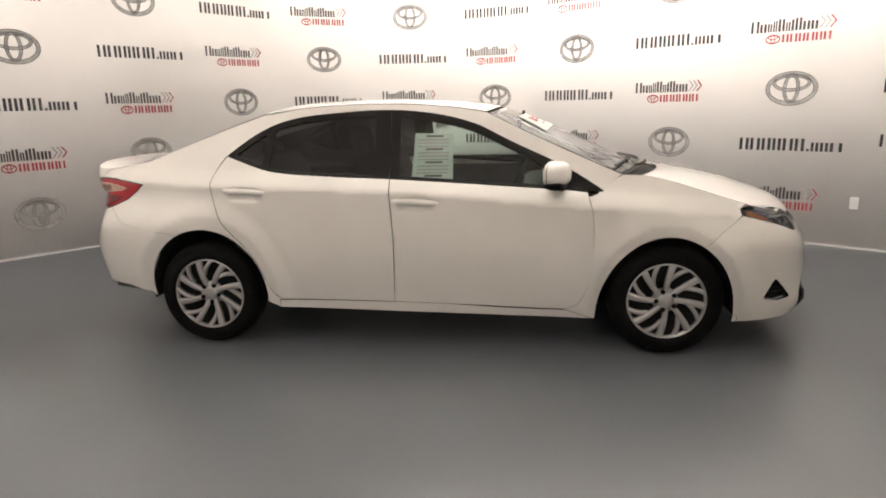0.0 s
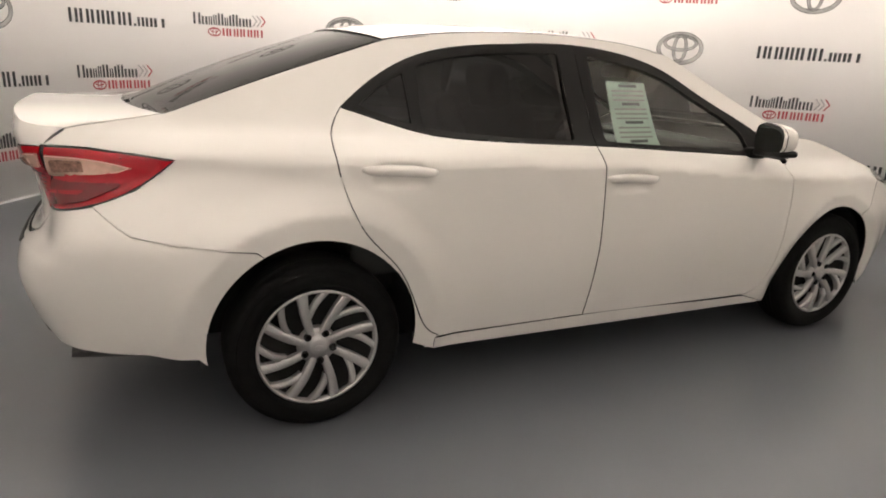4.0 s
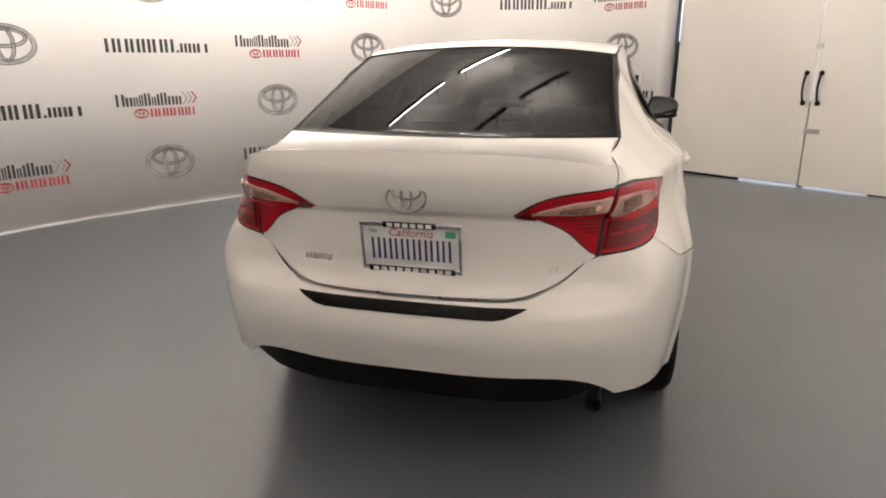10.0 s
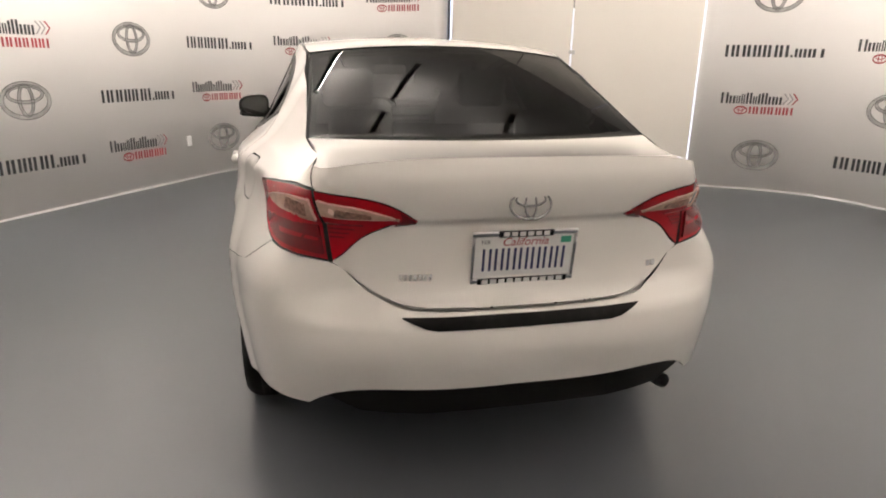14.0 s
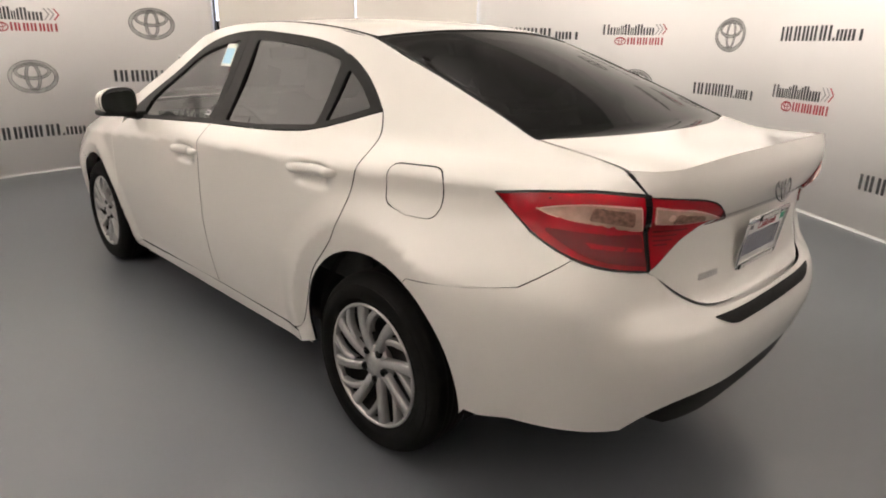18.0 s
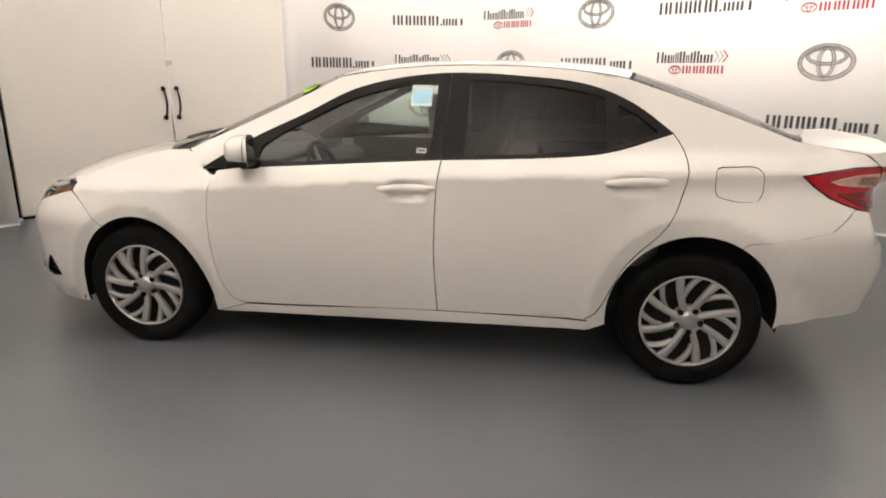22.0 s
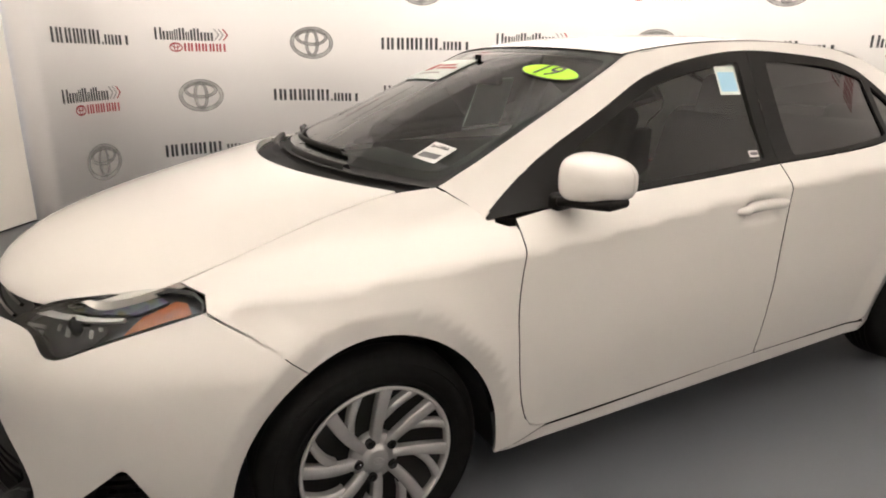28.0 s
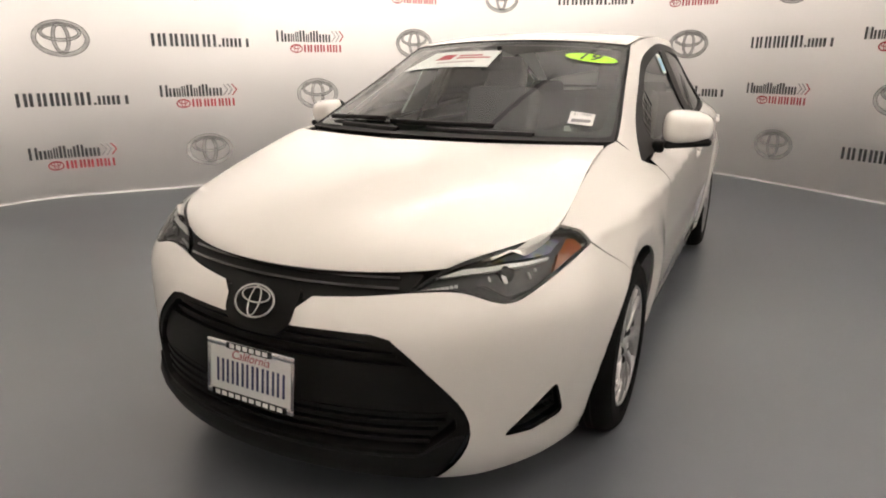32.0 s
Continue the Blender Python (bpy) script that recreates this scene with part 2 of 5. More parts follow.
def shrunk(poly, gap):
    p = np.asarray(poly, float)
    area = 0.5 * np.sum(p[:, 0] * np.roll(p[:, 1], -1) - np.roll(p[:, 0], -1) * p[:, 1])
    d = np.roll(p, -1, 0) - np.roll(p, 1, 0)
    d /= np.maximum(np.hypot(d[:, 0], d[:, 1]), 1e-9)[:, None]
    return p + np.stack([-d[:, 1], d[:, 0]], 1) * gap * np.sign(area)
# ---- the sedan's body as two smooth maps: sides(u, z) wraps round it, top(t, k) runs from nose to tail ----
def spline(xs, ys):
    """A natural cubic spline through the points, as a function of arrays."""
    xs, ys = np.array(xs, float), np.array(ys, float)
    n, h = len(xs), np.diff(xs)
    a, b = np.eye(n), np.zeros((n,) + ys.shape[1:])
    for i in range(1, n - 1):
        a[i, i - 1 : i + 2] = h[i - 1], 2 * (h[i - 1] + h[i]), h[i]
        b[i] = 6 * ((ys[i + 1] - ys[i]) / h[i] - (ys[i] - ys[i - 1]) / h[i - 1])
    m = np.linalg.solve(a, b)

    def at(x):
        x = np.clip(np.asarray(x, float), xs[0], xs[-1])
        i = np.clip(np.searchsorted(xs, x) - 1, 0, n - 2)
        extra = (Ellipsis,) + (None,) * (ys.ndim - 1)
        l, r, w = (xs[i + 1] - x)[extra], (x - xs[i])[extra], h[i][extra]
        return m[i] * l**3 / (6 * w) + m[i + 1] * r**3 / (6 * w) + (ys[i] / w - m[i] * w / 6) * l + (ys[i + 1] / w - m[i + 1] * w / 6) * r

    return at


def gentle(xs, ys):
    """A smooth curve through the points that never overshoots them."""
    xs, ys = np.array(xs, float), np.array(ys, float)
    h, d = np.diff(xs), np.diff(ys) / np.diff(xs)
    s = np.zeros(len(xs))
    s[0], s[-1] = d[0], d[-1]
    for i in range(1, len(xs) - 1):
        if d[i - 1] * d[i] > 0:
            w1, w2 = 2 * h[i] + h[i - 1], h[i] + 2 * h[i - 1]
            s[i] = (w1 + w2) / (w1 / d[i - 1] + w2 / d[i])

    def at(x):
        x = np.clip(np.asarray(x, float), xs[0], xs[-1])
        i = np.clip(np.searchsorted(xs, x) - 1, 0, len(xs) - 2)
        f = (x - xs[i]) / h[i]
        return ys[i] * (1 + 2 * f) * (1 - f) ** 2 + s[i] * h[i] * f * (1 - f) ** 2 + ys[i + 1] * f * f * (3 - 2 * f) + s[i + 1] * h[i] * f * f * (f - 1)

    return at


def step(a, b, x):
    f = np.clip((np.asarray(x, float) - a) / (b - a), 0, 1)
    return f * f * (3 - 2 * f)


# the widest outline in plan, from the tail's middle to the nose's middle
PLAN = np.array([(-2.30, 0), (-2.29, 0.30), (-2.235, 0.55), (-2.10, 0.73), (-1.88, 0.822), (-1.6, 0.868), (-1.2, 0.884), (-0.4, 0.888), (0.5, 0.888),
                 (1.2, 0.885), (1.55, 0.875), (1.78, 0.845), (1.95, 0.785), (2.12, 0.65), (2.235, 0.45), (2.30, 0.22), (2.32, 0)])
_ext = np.concatenate([PLAN[2:0:-1] * (1, -1), PLAN, PLAN[-2:-4:-1] * (1, -1)])
_arc = np.r_[0, np.cumsum(np.hypot(*np.diff(_ext, axis=0).T))]
_plan = spline(_arc, _ext)
_fine = np.linspace(_arc[2], _arc[-3], 1200)
_xy = _plan(_fine)
_zero = np.interp(0, _xy[:, 0], _fine)
U_REAR, U_FRONT = _arc[2] - _zero, _arc[-3] - _zero


def ux(x):
    """The place along the outline at which it has this x."""
    return np.interp(x, _xy[:, 0], _fine) - _zero


def uf(y):
    """The same by y, round the nose; ur: round the tail."""
    half = _fine > _zero + 1.2
    return np.interp(-np.asarray(y, float), -_xy[half, 1], _fine[half]) - _zero


def ur(y):
    half = _fine < _zero - 1.2
    return np.interp(y, _xy[half, 1], _fine[half]) - _zero


CREASE = gentle((-2.3, -1.76, -1.28, -0.2, 0.9, 1.3, 1.78, 2.2), (0.975, 0.975, 0.968, 0.928, 0.842, 0.815, 0.785, 0.75))
TUCK = gentle((0.1, 0.18, 0.25, 0.30, 0.36, 0.48, 0.62, 0.75, 2), (0.11, 0.07, 0.05, 0.042, 0.03, 0.012, 0, 0, 0))
NOSE = gentle((0.1, 0.18, 0.24, 0.30, 0.45, 0.58, 0.64, 0.70, 0.78, 0.9), (0.10, 0.04, 0.01, 0, 0.01, 0.025, 0.05, 0.095, 0.16, 0.24))
TAIL = gentle((0.1, 0.25, 0.35, 0.45, 0.55, 0.64, 0.67, 0.70, 0.8, 0.905, 0.925, 1.03, 1.08, 1.2), (0.15, 0.09, 0.05, 0.02, 0, 0.02, 0.05, 0.08, 0.10, 0.100, 0.075, 0.045, 0.055, 0.1))
SHOULDER = gentle((0, 0.015, 0.03, 0.06, 0.09, 0.14, 0.2, 0.3, 0.45, 0.55), (0, 0.006, 0.018, 0.047, 0.078, 0.112, 0.145, 0.195, 0.27, 0.33))
LEAN = gentle((-2, -1.2, -0.6, 0, 0.35, 1.2, 2), (1.3, 1.3, 1.05, 1.03, 1.12, 1.25, 1.25))
WAIST = gentle((-2.2, -1.76, -1.4, -1.2, -0.9, 0.9, 1.2, 1.5, 1.706, 1.95, 2.2), (0.115, 0.103, 0.062, 0.02, 0, 0, 0.02, 0.05, 0.07, 0.09, 0.1))
ARCHES = ((1.347, 0.20, 0.386, 0.484), (-1.352, 0.325, 0.372, 0.391))
CUPS = ((-0.052, 0.872), (-1.062, 0.930))


def sides(u, z):
    """A point of the left side, nose or tail."""
    u, z = np.asarray(u, float), np.asarray(z, float)
    p = _plan(u + _zero)
    q = _plan(u + _zero + 1e-3) - _plan(u + _zero - 1e-3)
    q /= np.hypot(q[..., 0], q[..., 1])[..., None]
    nx, ny = -q[..., 1], q[..., 0]
    x = p[..., 0]
    side = step(0.35, 0.9, np.abs(ny))
    low = np.where(x > 0, 0.62, 0.68)
    high = np.where(x > 0, 0.84, 0.95)
    d_side = TUCK(z) + WAIST(x) * step(low, high, z) + LEAN(x) * SHOULDER(z - CREASE(x))
    for cx, cz, rx, rz in ARCHES:
        r = np.hypot((x - cx) / rx, (z - cz) / rz)
        crease = 1.13 if cx > 0 else 1.21
        d_side = d_side + step(0.15, 0.3, z) * (0.020 * np.clip((crease - r) / (crease - 1), 0, 1.2) - 0.014 * (1 - step(crease, crease + 0.3, r)))
    for cx, cz in CUPS:
        d_side = d_side + 0.030 * np.exp(-(((x - cx) / 0.080) ** 4) - (((z - cz + 0.004) / 0.036) ** 4))
    d_end = np.where(x > 0, NOSE(z), TAIL(z))
    d = side * d_side + (1 - side) * d_end
    return np.stack([x - nx * d, p[..., 1] - ny * d, z], -1)


def side_y(x, z):
    """Half the width at a place of the side, and the u that it has."""
    u = ux(x)
    for _ in range(6):
        u = u + (x - sides(u, z)[..., 0])
    return sides(u, z)[..., 1], u


CENTRE = np.array([(2.21, 0.745), (2.05, 0.855), (1.75, 0.945), (1.40, 1.01), (1.29, 1.018), (0.80, 1.245), (0.42, 1.395), (0.10, 1.442), (-0.35, 1.458),
                   (-0.80, 1.446), (-1.10, 1.405), (-1.5, 1.268), (-1.90, 1.105), (-2.06, 1.095), (-2.245, 1.098)])
EDGE = np.array([(1.964, 0.806), (1.779, 0.842), (1.5, 0.932), (1.21, 1.005), (1.10, 1.012), (0.70, 1.19), (0.333, 1.367), (0.05, 1.408), (-0.35, 1.425),
                 (-0.75, 1.408), (-1.03, 1.368), (-1.45, 1.225), (-1.77, 1.105), (-1.93, 1.077), (-2.06, 1.056)])
SPANS = ((0, 3), (3, 4), (4, 6), (6, 10), (10, 12), (12, 14))


def joined(values):
    """One smooth curve for each panel of the top: hood, cowl, windscreen, roof, rear window, boot lid."""
    pieces = []
    for a, c in SPANS:
        t, v = np.arange(a, c + 1.0), np.asarray(values[a : c + 1], float)
        pieces.append(np.polynomial.Polynomial.fit(t, v, min(len(t) - 1, 3 if c - a == 3 else 4 if c - a == 4 else 2)))

    def at(t):
        t = np.clip(np.asarray(t, float), 0, 14)
        out = pieces[0](t)
        for (a, _), piece in zip(SPANS[1:], pieces[1:]):
            out = np.where(t >= a, piece(t), out)
        return out

    return at


_ey = joined(np.array([float(side_y(x, z)[0]) for x, z in EDGE]))
_cx, _cz, _ex, _ez = (joined(c) for c in (CENTRE[:, 0], CENTRE[:, 1], EDGE[:, 0], EDGE[:, 1]))
_y14 = float(side_y(EDGE[14, 0], EDGE[14, 1])[0])


def tail_u(y, z):
    """The place along the tail at which it is half this wide."""
    y, z = np.broadcast_arrays(np.asarray(y, float), np.asarray(z, float))
    lo, hi = np.full(y.shape, U_REAR), np.full(y.shape, U_REAR + 0.95)
    for _ in range(26):
        mid = (lo + hi) / 2
        less = sides(mid, z)[..., 1] < y
        lo, hi = np.where(less, mid, lo), np.where(less, hi, mid)
    return (lo + hi) / 2


def tail_x(y, z):
    return sides(tail_u(y, z), z)[..., 0]


def top(t, k):
    """A point of the hood, windscreen, roof, rear window or boot lid; k runs from -1 to 1 across."""
    t, k = np.asarray(t, float), np.asarray(k, float)
    ex, ez, ey = _ex(t), _ez(t), _ey(t)
    f = np.abs(k) ** (2.2 + 2.0 * step(12.3, 14, t) + 4.0 * (1 - step(0.0, 1.0, t)))
    x, y, z = _cx(t) + (ex - _cx(t)) * k * k, ey * k, _cz(t) + (ez - _cz(t)) * f
    late = step(12.7, 14, t)
    if np.any(late > 0):
        y14 = _y14 * k
        z14 = _cz(14.0) + (_ez(14.0) - _cz(14.0)) * np.abs(k) ** 4.2
        x = x + late * (tail_x(np.abs(y14), z14) - (_cx(14.0) + (_ex(14.0) - _cx(14.0)) * k * k))
    return np.stack([x, y, z], -1)


def edge(t):
    """The seam between sides and top, as (u, z)."""
    ex, ez = _ex(t), _ez(t)
    return side_y(ex, ez)[1], ez


# ---- sheet panels cut out of the maps ----
def wrap(u, z):
    """sides(), carried on past the nose's and the tail's middle."""
    u = np.asarray(u, float)
    far, near = u > U_FRONT, u < U_REAR
    p = sides(np.where(far, 2 * U_FRONT - u, np.where(near, 2 * U_REAR - u, u)), z)
    p[..., 1] *= np.where(far | near, -1, 1)
    return p


def normals_of(fmap, a, b):
    e = 2e-3
    n = np.cross(fmap(a + e, b) - fmap(a - e, b), fmap(a, b + e) - fmap(a, b - e))
    return n / np.maximum(np.linalg.norm(n, axis=-1), 1e-12)[..., None]


def sheet(name, outline, fmap, material, parent, holes=(), grid=0.04, gap=0.0016, thick=0.012, lift=0.0, mirror=False, label="", scale_b=1.0, bulge=0.0):
    """A panel with the given outline, and holes, in the map's own coordinates, as a sheet with turned-in edges."""
    from mathutils.geometry import delaunay_2d_cdt
    w = np.array([1.0, scale_b])
    outline = shrunk(dense(np.asarray(outline) * w, grid * 0.6), gap)
    holes = [shrunk(dense(np.asarray(h) * w, grid * 0.6), -gap) for h in holes]
    lo, hi = outline.min(0), outline.max(0)
    ga, gb = np.meshgrid(np.arange(lo[0] + grid / 2, hi[0], grid), np.arange(lo[1] + grid / 2, hi[1], grid), indexing="ij")
    inner = np.stack([ga.ravel(), gb.ravel()], 1)
    inner = inner[inside(outline, inner)]
    for h in holes:
        inner = inner[~inside(h, inner)]
    rim = np.concatenate([outline, *holes])
    if len(inner):
        near = np.array([np.min(np.hypot(*(rim - p).T)) for p in inner])
        inner = inner[near > grid * 0.3]
    pts = np.concatenate([rim, inner]) if len(inner) else rim
    edges, at = [], 0
    for loop in (outline, *holes):
        edges += [(at + i, at + (i + 1) % len(loop)) for i in range(len(loop))]
        at += len(loop)
    vs, _, fs, *_ = delaunay_2d_cdt([Vector(p) for p in pts], edges, [], 0, 1e-7)
    vs = np.array([tuple(v) for v in vs])
    mid = np.array([vs[list(f)].mean(0) for f in fs])
    keep = inside(outline, mid)
    for h in holes:
        keep &= ~inside(h, mid)
    fs = [tuple(f) for f, k in zip(fs, keep) if k]
    a, b = vs[:, 0], vs[:, 1] / scale_b
    nor = normals_of(fmap, a, b)
    pos = fmap(a, b)
    out = pos - np.array([0, 0, 0.62])
    out[:, 0] *= 0.25
    if np.sum(np.einsum("ij,ij->i", nor, out)) < 0:
        nor = -nor
    up = np.full(len(vs), lift)
    if bulge:
        near = np.array([np.min(np.hypot(*(rim - p).T)) for p in vs])
        up = up + bulge * np.sqrt(np.clip(near / near.max(), 0, 1))
    pos = pos + nor * up[:, None]
    if mirror:
        pos, nor = pos * (1, -1, 1), nor * (1, -1, 1)
    tri = []
    for f in fs:
        p = pos[list(f)]
        n = np.cross(p[1] - p[0], p[2] - p[0])
        tri.append(f if n @ nor[list(f)].mean(0) > 0 else tuple(reversed(f)))
    seen = {}
    for f in tri:
        for i, j in zip(f, f[1:] + f[:1]):
            seen[(i, j)] = seen.get((i, j), 0) + 1
    border = [(i, j) for i, j in seen if (j, i) not in seen]
    n0 = len(pos)
    which = sorted({i for e in border for i in e})
    top_of = {v: n0 + k for k, v in enumerate(which)}
    low_of = {v: n0 + len(which) + k for k, v in enumerate(which)}
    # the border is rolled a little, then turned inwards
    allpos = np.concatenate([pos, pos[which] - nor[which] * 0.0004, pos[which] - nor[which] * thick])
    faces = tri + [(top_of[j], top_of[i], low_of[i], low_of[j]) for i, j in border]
    me = bpy.data.meshes.new(name)
    me.from_pydata([tuple(p) for p in allpos], [], faces)
    me.materials.append(material)
    # Most white panels get black edges: the seams' shade is put in as colour.
    me.materials.append(TRIM_GAPSHADE if material is PAINT and name not in ("hood", "lid_deck", "boot_lid", "front_fender") else material)
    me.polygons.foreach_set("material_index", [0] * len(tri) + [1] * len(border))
    me.shade_smooth()
    loops = []
    for f in tri:
        loops += [tuple(nor[i]) for i in f]
    for i, j in border:
        e = pos[j] - pos[i]
        n = np.cross(e, nor[i])
        n /= max(np.linalg.norm(n), 1e-9)
        loops += [tuple(n)] * 4
    me.normals_split_custom_set(loops)
    ob = new(name, me)
    ob.parent = parent
    if label:
        tagged(ob, label)
    return ob


def calm(region):
    """A smooth, gently curved sheet that follows the sides within an outline: window glass."""
    r = np.asarray(region)
    a, c = np.meshgrid(np.linspace(r[:, 0].min(), r[:, 0].max(), 9), np.linspace(r[:, 1].min(), r[:, 1].max(), 9), indexing="ij")
    a, c = a.ravel(), c.ravel()
    keep = inside(shrunk(r, -0.03), np.stack([a, c], 1))
    a, c = a[keep], c[keep]
    terms = lambda u, z: np.stack([np.ones_like(u), u, z, u * u, z * z, u * z], -1)
    w = np.linalg.lstsq(terms(a, c), wrap(a, c)[:, :2], rcond=None)[0]

    def at(u, z):
        u, z = np.asarray(u, float), np.asarray(z, float)
        return np.concatenate([terms(u, z) @ w, z[..., None]], -1)

    return at


def XZ(pts):
    return [(float(ux(x)), z) for x, z in pts]


def arch(which, a0, a1, n=18, grow=0.0):
    cx, cz, rx, rz = ARCHES[which]
    return [(float(ux(cx + (rx + grow) * math.cos(a))), cz + (rz + grow) * math.sin(a)) for a in np.radians(np.linspace(a0, a1, n))]


def seam(t0, t1, n=24):
    out = []
    for t in np.linspace(t0, t1, n):
        u, z = edge(t)
        out.append((float(u), float(z)))
    return out


def belt(x):
    return float(gentle((-1.25, -1.17, -0.885, -0.55, -0.2, 0.3, 0.99), (1.15, 1.12, 1.047, 1.024, 1.008, 0.975, 0.925))(x))


# ---- the sedan ----
FUEL = rounded(XZ([(-1.398, 1.005), (-1.58, 1.01), (-1.612, 0.98), (-1.612, 0.90), (-1.585, 0.862), (-1.50, 0.862), (-1.40, 0.885)]), 0.03)

sedan = tagged(new("sedan"), "white four-door sedan with tinted rear windows, parked on the grey floor", "car")

DOOR_FRONT_EDGE = through_points(XZ([(0.905, 0.925), (0.937, 0.72), (0.93, 0.55), (0.887, 0.34), (0.84, 0.275), (0.78, 0.258)]))
DOOR_MID_EDGE = through_points(XZ([(-0.197, 0.286), (-0.185, 0.65), (-0.207, belt(-0.207))]))
DOOR_REAR_EDGE = through_points(XZ([(-1.228, 1.137), (-1.275, 1.06), (-1.265, 0.91), (-1.19, 0.735), (-1.07, 0.60), (-0.972, 0.40), (-0.92, 0.318), (-0.86, 0.292)]))
BELT_FRONT = XZ([(x, belt(x)) for x in np.linspace(-0.207, 0.905, 12)])
BELT_REAR = XZ([(x, belt(x)) for x in np.linspace(-1.17, -0.207, 12)])
DLO_TOP = through_points(XZ([(0.995, 0.93), (0.78, 1.06), (0.455, 1.213), (0.29, 1.295), (0.09, 1.352), (-0.22, 1.388), (-0.556, 1.376), (-0.906, 1.325), (-1.095, 1.236), (-1.228, 1.137)]), 5)

FRONT_DOOR = DOOR_FRONT_EDGE + DOOR_MID_EDGE + BELT_FRONT[1:-1]
REAR_DOOR = DOOR_REAR_EDGE + DOOR_MID_EDGE + BELT_REAR[::-1][1:]
FRAME_FRONT = [p for p in DLO_TOP if p[0] > -0.215] + XZ([(-0.222, 1.387)]) + BELT_FRONT + XZ([(0.99, 0.924)])
FRAME_REAR = XZ([(-0.222, 1.387)]) + [p for p in DLO_TOP if p[0] < -0.23] + BELT_REAR
GLASS_FRONT = rounded(through_points(XZ([(0.70, 1.035), (0.60, 1.10), (0.44, 1.178), (0.28, 1.255), (0.08, 1.312), (-0.16, 1.35)]), 3) + XZ([(-0.15, belt(-0.15) + 0.018), (0.3, belt(0.3) + 0.018), (0.715, belt(0.715) + 0.018)]), 0.02)
GLASS_REAR = rounded(through_points(XZ([(-0.31, 1.352), (-0.56, 1.342), (-0.78, 1.318), (-0.93, 1.283)]), 3) + XZ([(-0.945, belt(-0.945) + 0.016), (-0.6, belt(-0.6) + 0.016), (-0.305, belt(-0.305) + 0.016)]), 0.018)
GLASS_QUARTER = rounded(XZ([(-0.985, 1.258), (-1.08, 1.205), (-1.165, 1.142), (-0.985, belt(-0.985) + 0.02)]), 0.012)

ROCKER = XZ([(0.955, 0.20), (0.80, 0.25)]) + XZ([(x, 0.254 + 0.032 * step(0.8, -0.2, x)) for x in np.linspace(0.78, -0.2, 8)]) + XZ([(-0.5, 0.288), (-0.86, 0.288), (-0.90, 0.288), (-0.90, 0.238)])
FENDER = (seam(1.02, 3.95) + XZ([(1.01, 0.955), (0.99, 0.927)]) + DOOR_FRONT_EDGE[1:] + XZ([(0.80, 0.25), (0.955, 0.199)]) + arch(0, 180, 62, 26)
          + XZ([(1.604, 0.70)]) + [(1.745, 0.79), (1.748, 0.822)])
QUARTER = (DLO_TOP[::-1] + XZ([(1.01, 0.95)]) + seam(4.0, 13.95, 70) + [(-2.255, 1.006), (-2.061, 1.0), (-1.92, 0.99), (-1.785, 0.973), (-1.913, 0.879), (-2.048, 0.832), (-2.045, 0.829)]
           + [(-1.913, 0.748), (-1.78, 0.720), (-1.656, 0.706), (-1.55, 0.691)] + arch(1, 118, -8, 22) + XZ([(-0.90, 0.24), (-0.90, 0.288)]) + DOOR_REAR_EDGE[::-1][1:])
LAMP_LOWER = through_points([(1.751, 0.79), (1.912, 0.752), (2.041, 0.714), (2.131, 0.69), (2.227, 0.708), (2.317, 0.711), (2.426, 0.704)], 4)
GRILLE_EDGE = through_points([(2.761, 0.607), (2.632, 0.609), (2.505, 0.608)], 3) + through_points([(2.455, 0.598), (2.41, 0.563), (2.317, 0.478), (2.245, 0.385), (2.236, 0.345), (2.33, 0.18)], 3)
FOG = rounded([(1.962, 0.437), (2.135, 0.303), (2.03, 0.295), (1.905, 0.317)], 0.022)
BUMPER_FRONT = (XZ([(1.604, 0.70)]) + LAMP_LOWER + [(2.549, 0.693), (2.70, 0.682), (2.745, 0.65)] + GRILLE_EDGE + [(2.2, 0.176), (2.066, 0.178), (1.9, 0.182), (1.78, 0.186)] + arch(0, -2, 62, 14))
BUMPER_REAR_HALF = (arch(1, 186, 118, 12) + [(-1.55, 0.691), (-1.656, 0.706), (-1.78, 0.720), (-1.913, 0.748), (-2.045, 0.830), (-2.19, 0.806), (-2.295, 0.794)]
                    + through_points([(-2.34, 0.778), (-2.42, 0.722), (-2.52, 0.678), (-2.659, 0.664), (U_REAR, 0.66)], 4))
BUMPER_REAR_LOW = through_points([(U_REAR, 0.428), (-2.6, 0.43), (-2.37, 0.425), (-2.30, 0.40), (-2.235, 0.36)], 3) + [(-2.087, 0.358), (-1.9, 0.345), (-1.75, 0.315)]


def both_ends(half, centre):
    """An outline closed by its mirror image past the middle."""
    return list(half) + [(2 * centre - u, z) for u, z in reversed(half)]


